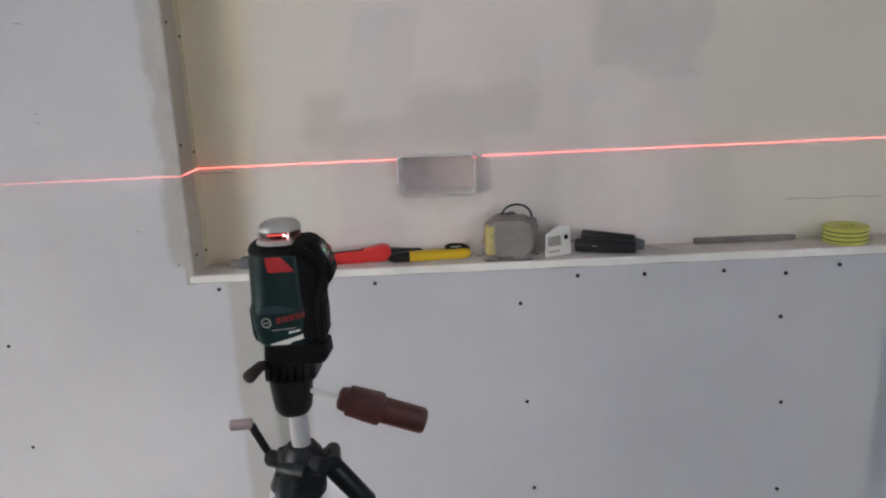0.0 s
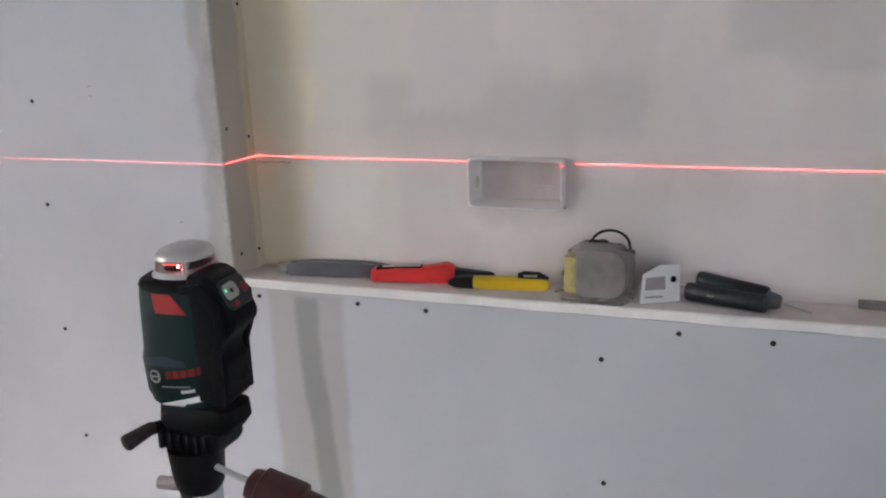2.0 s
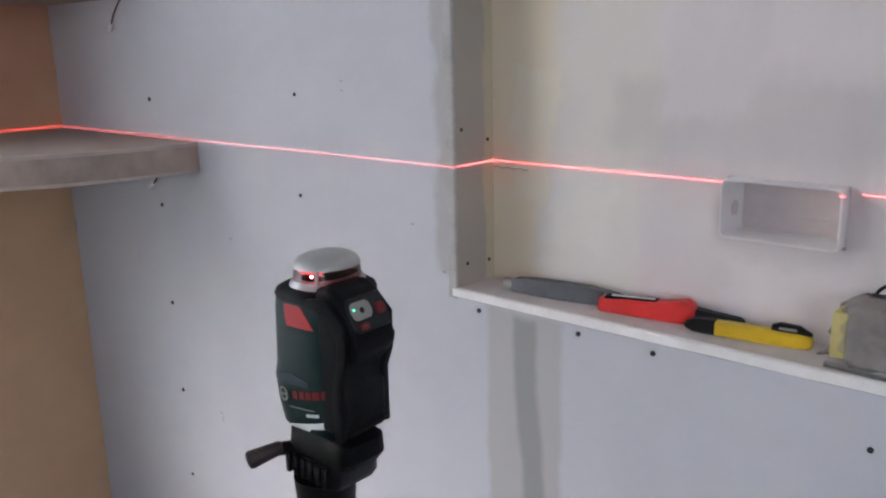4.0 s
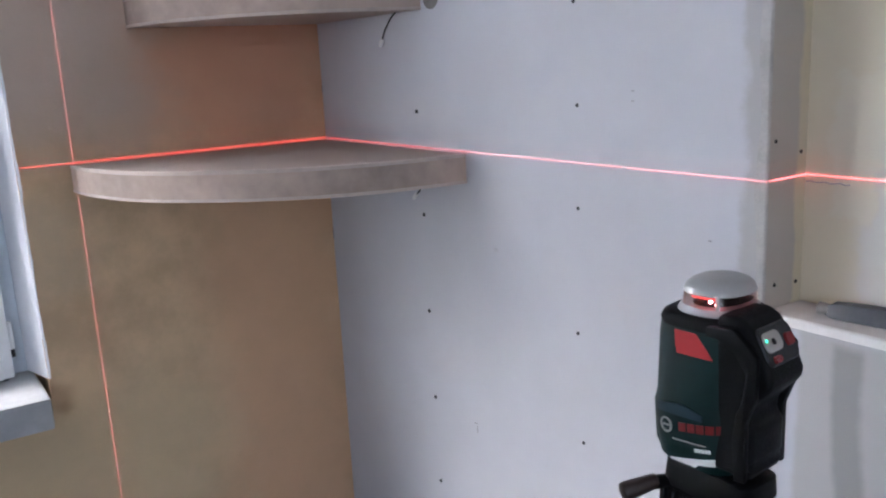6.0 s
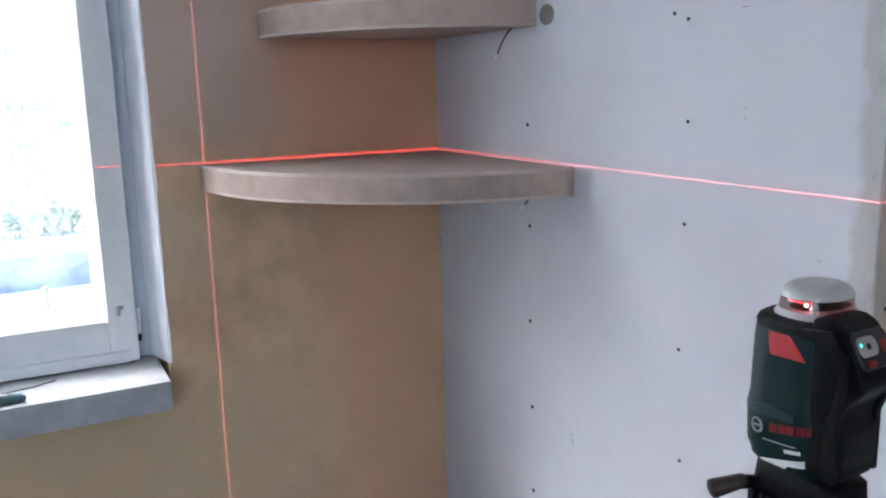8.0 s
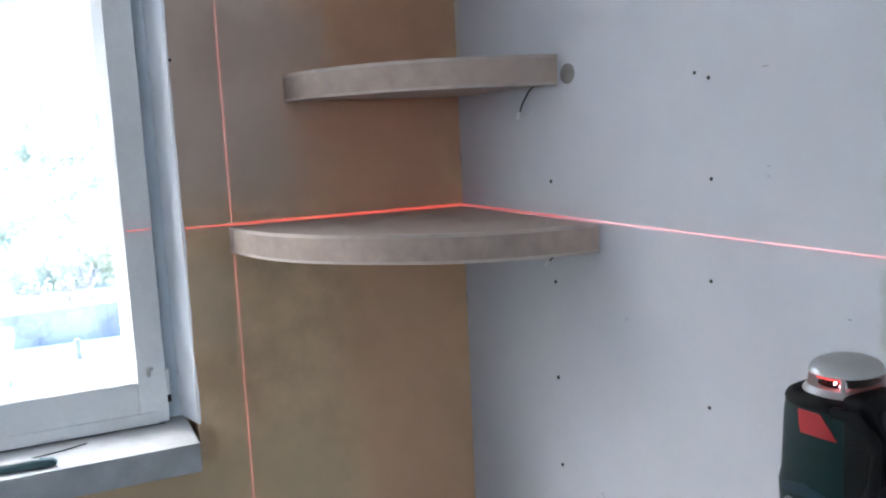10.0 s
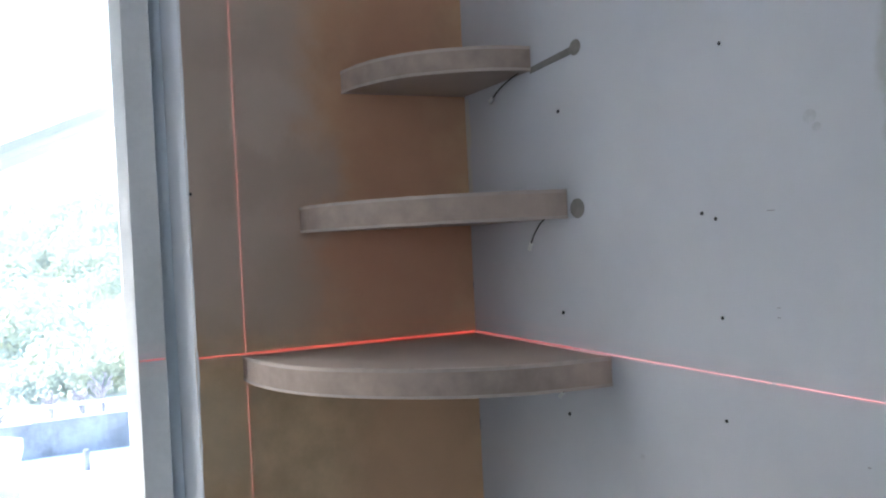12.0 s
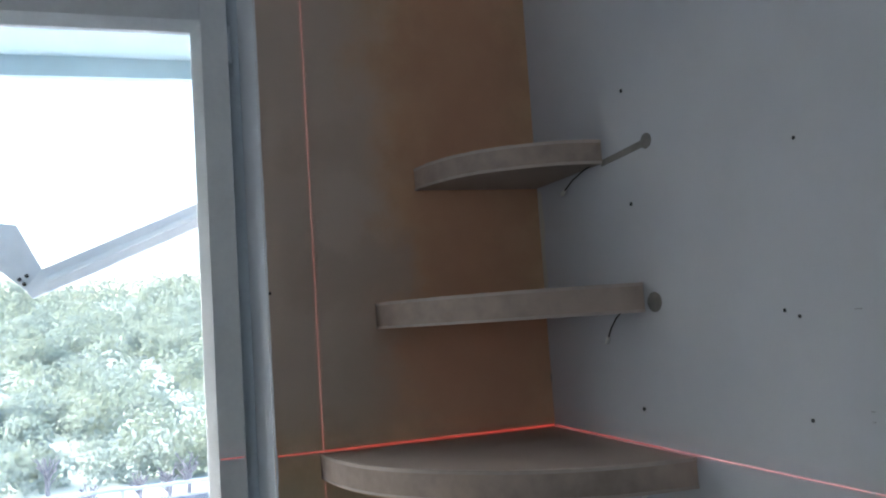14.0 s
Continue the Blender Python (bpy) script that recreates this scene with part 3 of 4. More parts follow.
part("glazing_bead", loft([pane_ring(-0.0838, 0.0), pane_ring(-0.072, 0.001), pane_ring(SX - 0.004, 0.018), pane_ring(SX - 0.002, 0.0198), pane_ring(-0.09, 0.0198), pane_ring(-0.09, 0.0), pane_ring(-0.0838, 0.0)], cap=False), m_white_paint, sash, "bevelled white glazing bead", False)
part("weather_bar", block(-0.05, -0.043, FR0 + 0.05, 0.722, 0.9025, 0.928, 0.003, 2), m_white_paint, sash)
pane = part("pane", block(-0.088, -0.084, FR0 + 0.085, 0.674, 0.996, 2.20), m_glass, sash, "clear window pane", False)
pane.visible_shadow = False
part("hinge", rod((-0.062, 0.744, 0.955), (-0.062, 0.744, 1.010), 0.0065, n=12, ends=0.003), m_white_paint, win, "white painted hinge")
part("hinge", rod((-0.062, 0.744, 0.940), (-0.062, 0.744, 0.954), 0.0055, n=12), m_screw, win, "dark hinge pin")
part("hinge", rod((-0.062, 0.744, 2.12), (-0.062, 0.744, 2.20), 0.0065, n=12, ends=0.003), m_frame_side, win)
part("handle_stub", boxes([(SX - 0.001, SX + 0.006, 0.704, 0.711, 1.002, 1.020, 0.002, 1), (SX - 0.001, SX + 0.004, 0.706, 0.718, 1.014, 1.021, 0.0015, 1)]), m_steel, sash, "dull steel catch")
part("gap", tube([(SX + 0.0015, y, 0.9015 + 0.0008 * math.sin(y * 40)) for y in (0.33 + 0.04 * i for i in range(11))], 0.0008, 6), m_rubber, win, "dark gap between sash and sill")
sill = part("window_sill", block(-0.28, 0.105, WY0 - 0.02, 0.777, 0.839, 0.8985, 0.006, 2), m_sill, win, "thick white plastered window sill")
part("filler", tube([(0.050 + 0.02 * math.sin(i * 0.9), 0.35 + 0.04 * i, 0.842 - 0.003) for i in range(10)], 0.007, 8), m_ochre, win, "lumpy plaster under the sill")
screw(WX + 0.0025, WY1 + 0.006, 1.625, (0, 90, 0), wall_w, 1.1)

# ---- light lines of the level ----
def beam_line(name, rows, mat, label):
    ob = thing(name, pose(0, 0, 0), label, "laser line", "laser lines")
    for r in rows:
        part("line", block(*r), mat, ob, "", False)
    return ob


# the projected lines are thin glowing strips laid on each surface
HW = 0.0007
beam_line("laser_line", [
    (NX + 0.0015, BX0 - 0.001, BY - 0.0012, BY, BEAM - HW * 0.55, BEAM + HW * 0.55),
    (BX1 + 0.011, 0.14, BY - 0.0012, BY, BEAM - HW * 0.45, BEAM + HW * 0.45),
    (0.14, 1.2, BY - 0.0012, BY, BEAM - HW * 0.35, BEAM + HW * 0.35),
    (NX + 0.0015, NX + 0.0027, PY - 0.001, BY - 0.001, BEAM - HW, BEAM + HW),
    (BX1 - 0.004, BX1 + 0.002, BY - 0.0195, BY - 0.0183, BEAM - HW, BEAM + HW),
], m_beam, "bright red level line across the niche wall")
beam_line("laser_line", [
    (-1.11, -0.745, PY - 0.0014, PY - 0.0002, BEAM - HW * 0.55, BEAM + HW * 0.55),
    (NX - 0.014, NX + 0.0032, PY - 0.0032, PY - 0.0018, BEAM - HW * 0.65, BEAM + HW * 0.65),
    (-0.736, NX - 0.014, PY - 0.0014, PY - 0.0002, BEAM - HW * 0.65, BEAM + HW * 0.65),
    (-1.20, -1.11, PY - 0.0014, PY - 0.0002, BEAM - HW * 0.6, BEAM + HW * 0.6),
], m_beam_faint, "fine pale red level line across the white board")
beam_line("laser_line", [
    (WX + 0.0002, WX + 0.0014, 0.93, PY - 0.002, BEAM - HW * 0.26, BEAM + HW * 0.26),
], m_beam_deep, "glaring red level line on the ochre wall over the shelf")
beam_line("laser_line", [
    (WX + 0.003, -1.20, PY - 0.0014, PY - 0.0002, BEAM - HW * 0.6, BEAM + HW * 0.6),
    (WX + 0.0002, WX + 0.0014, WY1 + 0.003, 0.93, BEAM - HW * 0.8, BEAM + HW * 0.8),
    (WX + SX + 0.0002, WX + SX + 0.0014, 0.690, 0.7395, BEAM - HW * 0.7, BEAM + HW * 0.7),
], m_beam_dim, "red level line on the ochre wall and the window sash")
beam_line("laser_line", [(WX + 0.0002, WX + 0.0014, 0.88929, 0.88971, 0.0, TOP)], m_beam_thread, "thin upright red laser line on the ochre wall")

# ---- laser level on its tripod ----
LEVEL = pose(-0.274, 1.006, 1.190, 0, 0, 4.8)
level = thing("laser_level", LEVEL, "dark green and black laser level with silver dome on tripod", "laser level")


def rrect(x0, x1, y0, y1, r, z, n=5):
    pts = []
    for cx, cy, a0 in ((x1 - r, y1 - r, 0), (x0 + r, y1 - r, 90), (x0 + r, y0 + r, 180), (x1 - r, y0 + r, 270)):
        for i in range(n + 1):
            a = radians(a0 + 90 * i / n)
            pts.append((cx + r * math.cos(a), cy + r * math.sin(a), z))
    return pts


BODY = ((0.0, 0.0250, 0.027, -0.001), (0.004, 0.0282, 0.0292, -0.002), (0.020, 0.0300, 0.0312, -0.003), (0.034, 0.0306, 0.0322, -0.003), (0.040, 0.0306, 0.0322, -0.003),
        (0.047, 0.0300, 0.0312, -0.0025), (0.086, 0.0296, 0.0300, -0.002), (0.0955, 0.0285, 0.0293, -0.002))
BULGE = 3.8


def side_y(x, z):
    """The near side of the barrel-shaped housing."""
    z = min(max(z, 0.0), 0.0955)
    for p, q in zip(BODY, BODY[1:]):
        if z <= q[0]:
            f = (z - p[0]) / (q[0] - p[0])
            a, b, c = (p[i] + (q[i] - p[i]) * f for i in (1, 2, 3))
            return -b * max(0.0, 1 - min(1.0, abs((x - c) / a)) ** BULGE) ** (1 / BULGE)


part("housing", loft([oval(a, b, z, 48, BULGE, c) for z, a, b, c in BODY]), m_green, level)
part("front_guard", loft([
    rrect(-0.0310, -0.020, -0.0205, 0.0205, 0.004, 0.004), rrect(-0.0335, -0.020, -0.0215, 0.0215, 0.004, 0.010),
    rrect(-0.0345, -0.020, -0.0225, 0.0225, 0.004, 0.037), rrect(-0.0325, -0.020, -0.0215, 0.0215, 0.004, 0.043)]), m_green, level)
part("collar", loft([
    oval(0.0285, 0.0305, 0.0930, 48, 3.4, -0.002), oval(0.0292, 0.0312, 0.0962, 48, 3.4, -0.002),
    oval(0.0282, 0.0300, 0.0995, 48, 3.2, -0.002), oval(0.0255, 0.0280, 0.1012, 48, 3.0, -0.002)]), m_rubber, level, "black rubber collar")
# back body with the sloping control face
back = [(0.014, 0.006), (0.0395, 0.006), (0.0415, 0.010), (0.0400, 0.014), (0.0415, 0.018), (0.0415, 0.038), (0.037, 0.042), (0.038, 0.051), (0.046, 0.060), (0.0520, 0.066), (0.0530, 0.073), (0.0460, 0.089), (0.037, 0.103), (0.029, 0.107), (0.016, 0.106)]
part("back_housing", prism(back, -0.0285, 0.0095, "y", 0.0045, seg=3), m_rubber, level, "black rubber back housing")
arm = [(0.012, 0.0925), (0.020, 0.0925), (0.031, 0.087), (0.039, 0.075), (0.037, 0.058), (0.033, 0.048), (0.031, 0.030), (0.033, 0.006), (0.0400, 0.006), (0.0400, 0.045), (0.0455, 0.060), (0.0460, 0.086), (0.030, 0.101), (0.012, 0.0985)]
for sy, nm in ((-0.0335, "side_guard"), (0.0085, "side_guard")):
    part(nm, prism(arm, sy, sy + 0.005, "y", 0.0012), m_rubber, level)
panel = part("control_panel", loft([rrect(-0.012, 0.012, -0.0225, 0.0225, 0.006, 0.0), rrect(-0.011, 0.011, -0.0215, 0.0215, 0.006, 0.0014)]), m_charcoal, level)
panel.matrix_local = pose(0.0448, -0.0095, 0.0900, 0, 61, 0) @ Matrix.Diagonal((1, 0.76, 1, 1))
part("plate", loft([rrect(-0.0085, 0.004, -0.020, 0.004, 0.005, 0.0012), rrect(-0.008, 0.0035, -0.0195, 0.0035, 0.005, 0.0022)]), m_label_grey, panel, "grey button plate")
part("button", lathe([(0.0020, 0.0020), (0.0020, 0.0030), (0.0014, 0.0034)], 14), m_screw, panel).matrix_local = pose(-0.002, -0.008, 0)
part("button", loft([rrect(-0.004, 0.004, 0.008, 0.019, 0.003, 0.0012), rrect(-0.0035, 0.0035, 0.0085, 0.0185, 0.003, 0.003)]), m_red_dark, panel, "red button")
part("button", loft([rrect(0.006, 0.0105, -0.016, -0.006, 0.002, 0.0012), rrect(0.0065, 0.010, -0.0155, -0.0065, 0.002, 0.003)]), m_red_dark, panel, "red button")
part("led", lathe([(0.0010, 0.0018), (0.0009, 0.0028), (0.0004, 0.0032)], 12), m_led, panel, "lit green light").matrix_local = pose(-0.0035, -0.0165, 0)

# label on the side
def decal(name, outline, mat, label, y=-0.0323):
    """A thin sticker that follows the curve of the housing."""
    x0, x1 = min(p[0] for p in outline), max(p[0] for p in outline)
    n = max(2, int((x1 - x0) / 0.0012))
    rings = []
    for i in range(n + 1):
        x = x0 + (x1 - x0) * (0.001 + 0.998 * i / n)
        cuts = []
        for p, q in zip(outline, outline[1:] + outline[:1]):
            if (p[0] - x) * (q[0] - x) <= 0 and p[0] != q[0]:
                cuts.append(p[1] + (q[1] - p[1]) * (x - p[0]) / (q[0] - p[0]))
        lo, hi = min(cuts), max(cuts)
        rings.append([(x, side_y(x, z) - d, z) for z, d in ((lo, 0.0005), (hi, 0.0005), (hi, -0.001), (lo, -0.001))])
    return part(name, loft(rings), mat, level, label, False)


decal("label", [(-0.0125, 0.0912), (0.003, 0.0912), (0.0105, 0.0830), (0.0150, 0.0765), (-0.0105, 0.0765)], m_red, "red label patch", -0.0307)
decal("label", [(-0.015, 0.0022), (0.004, 0.0022), (0.006, 0.0050), (0.0185, 0.0075), (0.0185, 0.0125), (-0.015, 0.0035)], m_label_white, "white wedge on the label", -0.0312)
decal("label", [(-0.012, 0.0178), (0.012, 0.0196), (0.012, 0.0204), (-0.012, 0.0186)], m_label_grey, "fine pale line", -0.0318)
for i in range(5):
    x = -0.007 + i * 0.0064
    decal("label", [(x, 0.0250 + i * 0.0011), (x + 0.0052, 0.0259 + i * 0.0011), (x + 0.0052, 0.0318 + i * 0.0011), (x, 0.0309 + i * 0.0011)], m_red_dark, "red mark", -0.0321)
for i in range(5):
    x = 0.004 + i * 0.0023
    decal("label", [(x, 0.0138 + i * 0.0004), (x + 0.0018, 0.0140 + i * 0.0004), (x + 0.0018, 0.0164 + i * 0.0004), (x, 0.0162 + i * 0.0004)], m_label_white, "small white mark", -0.0315)
badge = part("badge", loft([oval(0.0052, 0.0052, 0, 24), oval(0.0052, 0.0052, 0.001, 24), oval(0.0040, 0.0040, 0.001, 24), oval(0.0040, 0.0040, 0.0, 24)], cap=False), m_label_grey, level, "round pale badge")
badge.matrix_local = pose(-0.0165, side_y(-0.0165, 0.0265) + 0.0002, 0.0265, 90, 0, -14)
part("badge", block(-0.0190, -0.0140, side_y(-0.0165, 0.0265) - 0.0009, side_y(-0.0165, 0.0265) + 0.002, 0.0260, 0.0270), m_label_grey, level, "", False)
# soft bluish reflection on the housing, painted as a decal
decal("label", [(-0.026, 0.040), (-0.006, 0.0435), (0.010, 0.040), (0.010, 0.0360), (-0.026, 0.0350)], m_blue_sheen, "blue-green band coloured as a soft reflection", -0.0320)

# dome
def dz(z):
    return 0.1000 + (z - 0.096) * 0.78


DX = 0.0
def ring_of(a, b, z, power=2.3):
    return oval(a, b, dz(z), 40, power, DX, 0.0)


part("dome_base", loft([ring_of(0.0232, 0.0258, 0.096), ring_of(0.0236, 0.0262, 0.0985), ring_of(0.0222, 0.0248, 0.1015), ring_of(0.0212, 0.0240, 0.1030)]), m_silver, level, "silver dome foot")
part("dome_window", loft([ring_of(0.0210, 0.0237, 0.1028), ring_of(0.0200, 0.0226, 0.1135)]), m_prism, level, "dark red laser window")
part("dome_core", loft([oval(0.011, 0.017, dz(0.1028), 24), oval(0.007, 0.010, dz(0.108), 24), oval(0.011, 0.016, dz(0.1135), 24)]), m_black, level)
part("dome_cap", loft([ring_of(0.0204, 0.0230, 0.1130), ring_of(0.0204, 0.0230, 0.1140), ring_of(0.0192, 0.0217, 0.1185), ring_of(0.0170, 0.0194, 0.1215, 2.2), ring_of(0.0138, 0.0158, 0.1233, 2.1), ring_of(0.0075, 0.0090, 0.1240, 2.0)]), m_silver, level, "satin silver dome cap")
for s_ in (1, -1):
    part("dome_post", rod((DX + s_ * 0.0120, -s_ * 0.0212, dz(0.1025)), (DX + s_ * 0.0114, -s_ * 0.0202, dz(0.1138)), 0.0013, n=8), m_silver, level)
part("emitter", lathe([(0.0004, -0.0009), (0.0010, 0), (0.0004, 0.0009)], 12), m_dot, level, "glowing red laser point").matrix_local = pose(DX + 0.0075, -0.0215, dz(0.1095))
part("emitter", lathe([(0.0003, -0.0006), (0.0007, 0), (0.0003, 0.0006)], 12), m_dot, level, "glowing red laser point").matrix_local = pose(DX + 0.0100, -0.0200, dz(0.1070))
# two dim glowing bars imitate the red light inside the lens
part("emitter", block(-0.009, 0.006, -0.0112, -0.0106, dz(0.1070), dz(0.1085)), m_beam_dim, level, "red glow in the window", False)
part("emitter", block(0.004, 0.0048, -0.012, 0.014, dz(0.1085), dz(0.1100)), m_beam_dim, level, "red glow in the window", False)

# tripod
tri = thing("tripod", pose(-0.274, 1.004, 0.0), "photo tripod with black pan head, aluminium legs and brown grip", "tripod")
H0 = 1.190
part("quick_plate", loft([rrect(-0.022, 0.038, -0.024, 0.012, 0.010, H0 - 0.020), rrect(-0.024, 0.042, -0.026, 0.014, 0.010, H0 - 0.014), rrect(-0.023, 0.041, -0.025, 0.014, 0.010, H0 - 0.002), rrect(-0.022, 0.038, -0.024, 0.012, 0.010, H0 + 0.0)]), m_rubber, tri)
part("clamp", loft([rrect(-0.023, 0.026, -0.024, 0.016, 0.008, H0 - 0.038), rrect(-0.025, 0.028, -0.026, 0.018, 0.008, H0 - 0.034), rrect(-0.024, 0.028, -0.025, 0.018, 0.008, H0 - 0.0205)]), m_black, tri)
for i in range(6):
    part("rib", block(-0.022 + i * 0.008, -0.018 + i * 0.008, -0.0285, -0.024, H0 - 0.036, H0 - 0.021, 0.001, 1), m_black, tri)
part("pan_head", lathe([(0.008, H0 - 0.0778), (0.0150, H0 - 0.0765), (0.0188, H0 - 0.071), (0.0205, H0 - 0.060), (0.0220, H0 - 0.040), (0.0220, H0 - 0.0375)], 28), m_black, tri, "black pan head").location = (-0.001, -0.010, 0)
knob = part("clamp_knob", rod((-0.020, -0.018, H0 - 0.020), (-0.024, -0.032, H0 - 0.018), 0.0048, n=12), m_black, tri)
part("knob_grip", rod((-0.0225, -0.029, H0 - 0.0165), (-0.032, -0.053, H0 - 0.0220), 0.0050, 0.0066, 14, ends=0.003), m_knob, knob, "brown lever knob")
handle = part("pan_handle", rod((0.014, -0.014, H0 - 0.051), (0.050, -0.012, H0 - 0.062), 0.0026, n=12), m_alu, tri, "polished handle rod")
g0, g1 = Vector((0.046, -0.012, H0 - 0.0615)), Vector((0.132, -0.002, H0 - 0.095))
gd = (g1 - g0)
grip_turn = gd.to_track_quat("Z", "Y").to_matrix()
gl = gd.length
grip_rows = []
for f, r in ((0.0, 0.006), (0.02, 0.0105), (0.07, 0.0120), (0.10, 0.0120), (0.12, 0.0150), (0.46, 0.0165), (0.49, 0.0160), (0.51, 0.0130), (0.90, 0.0130), (0.97, 0.0127), (1.0, 0.0105)):
    grip_rows.append([g0 + grip_turn @ Vector(p) for p in oval(r, r, f * gl, 20, 2.6)])
part("grip", loft(grip_rows), m_brown, handle, "dark red-brown plastic grip")
part("centre_column", rod((0.0, 0, 0.60), (0.0, 0, H0 - 0.073), 0.0100, n=20), m_alu, tri, "aluminium centre column")
part("shoulder", loft([oval(0.014, 0.014, 1.008, 24), oval(0.022, 0.022, 1.018, 24), oval(0.026, 0.026, 1.050, 24), oval(0.021, 0.021, 1.064, 24), oval(0.015, 0.015, 1.072, 24)]), m_charcoal, tri, "dark grey tripod shoulder").location = (0.0, 0, 0)
crank = part("crank", tube([(-0.015, 0.02, 1.042), (-0.044, 0.035, 1.038), (-0.050, 0.038, 1.046), (-0.062, 0.042, 1.066), (-0.066, 0.044, 1.074)], 0.0045, 10), m_charcoal, tri)
part("crank_hub", rod((-0.012, 0.015, 1.040), (-0.048, 0.037, 1.037), 0.0095, n=14, ends=0.003), m_charcoal, crank)
part("crank_knob", rod((-0.064, 0.044, 1.075), (-0.089, 0.040, 1.075), 0.0062, n=14, ends=0.002), m_knob_pale, crank, "pale brown crank knob")
part("column_lock", rod((0.014, -0.016, 1.056), (0.028, -0.026, 1.058), 0.0095, n=14, ends=0.003), m_charcoal, tri)
for az in (12, 132, 252):
    c, s = math.cos(radians(az)), math.sin(radians(az))
    reach = 0.50 if az != 132 else 0.44

    def on(r, z):
        return (r * c, r * s, z)
    joint = part("leg_joint", rod(on(0.018, 1.058), on(0.066, 0.992), 0.0120, 0.0110, 14, ends=0.004), m_charcoal, tri)
    part("hinge_pin", rod((0.004 + 0.028 * c - 0.016 * s, 0.028 * s + 0.016 * c, 1.054), (0.004 + 0.028 * c + 0.016 * s, 0.028 * s - 0.016 * c, 1.054), 0.008, n=12), m_charcoal, joint)
    d = (reach - 0.07)
    part("leg", rod(on(0.062, 0.998), on(0.07 + d * 0.5, 0.51), 0.0105, n=14), m_alu, tri, "aluminium leg")
    part("leg_clamp", rod(on(0.07 + d * 0.47, 0.54), on(0.07 + d * 0.52, 0.49), 0.014, n=14, ends=0.003), m_charcoal, tri)
    part("leg", rod(on(0.07 + d * 0.5, 0.51), on(0.07 + d * 0.99, 0.018), 0.0085, n=14), m_alu, tri)
    part("rubber_foot", rod(on(0.07 + d * 0.985, 0.022), on(0.07 + d, 0.0), 0.0115, n=14), m_rubber, tri)

# ---- tools on the ledge ----
def on_ledge(x):
    return LZ + 0.0005 + rise(x)


jab = thing("plaster_saw", pose(-0.402, 1.457, on_ledge(-0.402), 0, 0, 7), "grey scraper with a blunt handle lying on the ledge", "scraper", "tools on the ledge")
part("handle", loft([[(x, -w, z0), (x, w, z0), (x, w * 0.8, z1), (x, -w * 0.8, z1)] for x, w, z0, z1 in ((-0.066, 0.005, 0.002, 0.011), (-0.058, 0.009, 0.0, 0.0165), (-0.03, 0.010, 0.0, 0.0185), (0.005, 0.010, 0.0, 0.0195), (0.04, 0.010, 0.001, 0.0195), (0.07, 0.008, 0.003, 0.0170), (0.092, 0.005, 0.006, 0.0135))]), m_grey_tool, jab)
part("blade", prism([(0.02, -0.009), (0.075, -0.007), (0.090, 0.004), (0.075, 0.010), (0.02, 0.009)], 0.006, 0.0085, "z", 0.0004), m_steel, jab, "grey steel blade")
part("ferrule", loft([oval(0.0075, 0.0075, 0.0, 14), oval(0.0065, 0.0065, 0.012, 14)]), m_steel, jab, "scuffed metal end cap").matrix_local = pose(-0.075, 0, 0.0075, 0, 90, 0)
part("rivet", lathe([(0.003, 0), (0.0026, 0.0016)], 12), m_screw, jab).matrix_local = pose(-0.038, 0.0, 0.0155)

cut = thing("cable_knife", pose(-0.284, 1.456, on_ledge(-0.284), 0, 0, 10), "red plastic folding saw with slotted handle and black end", "folding saw", "tools on the ledge")
def bar_sections(rows):
    return loft([[(x, -w, z0 + 0.002), (x, -w + 0.002, z0), (x, w - 0.002, z0), (x, w, z0 + 0.002), (x, w, z1 - 0.003), (x, w - 0.003, z1), (x, -w + 0.003, z1), (x, -w, z1 - 0.003)] for x, w, z0, z1 in rows])
part("handle", bar_sections([(-0.054, 0.008, 0.001, 0.0145), (-0.050, 0.009, 0.0, 0.0170), (-0.02, 0.010, 0.0, 0.0190), (0.02, 0.010, 0.0, 0.0205), (0.036, 0.011, 0.0, 0.0235), (0.044, 0.011, 0.0, 0.0250), (0.052, 0.010, 0.001, 0.0225), (0.056, 0.008, 0.003, 0.018)]), m_red_handle, cut)
part("slot", block(-0.046, 0.014, -0.0075, 0.004, 0.0165, 0.0212, 0.0008, 1), m_rubber, cut, "dark blade slot", False).matrix_local = pose(0, 0, 0.0, 0, -2.5, 0)
part("blade", block(-0.038, 0.012, -0.0050, -0.0035, 0.019, 0.0228, 0.0003, 1), m_label_white, cut, "pale folded blade", False).matrix_local = pose(0, 0, 0.0, 0, -2.5, 0)
part("end_piece", bar_sections([(0.052, 0.0085, 0.002, 0.019), (0.060, 0.008, 0.002, 0.0175), (0.085, 0.007, 0.002, 0.0150), (0.100, 0.006, 0.003, 0.0140), (0.105, 0.004, 0.005, 0.0120)]), m_charcoal, cut, "black end piece")

snap = thing("utility_knife", pose(-0.168, 1.451, on_ledge(-0.168), 0, 0, 8) @ Matrix.Scale(0.93, 4), "yellow snap-off knife with black tip lying on the ledge", "utility knife", "tools on the ledge")
part("body", bar_sections([(-0.034, 0.008, 0.0, 0.0155), (0.0, 0.0085, 0.0, 0.016), (0.055, 0.008, 0.0, 0.0160), (0.064, 0.0075, 0.001, 0.0145), (0.067, 0.006, 0.003, 0.0125)]), m_yellow, snap)
part("tip", bar_sections([(-0.069, 0.003, 0.004, 0.007), (-0.066, 0.0045, 0.002, 0.0105), (-0.058, 0.007, 0.0, 0.0145), (-0.045, 0.0085, -0.0, 0.0162), (-0.033, 0.0087, -0.0, 0.0165)]), m_black, snap, "black tip")
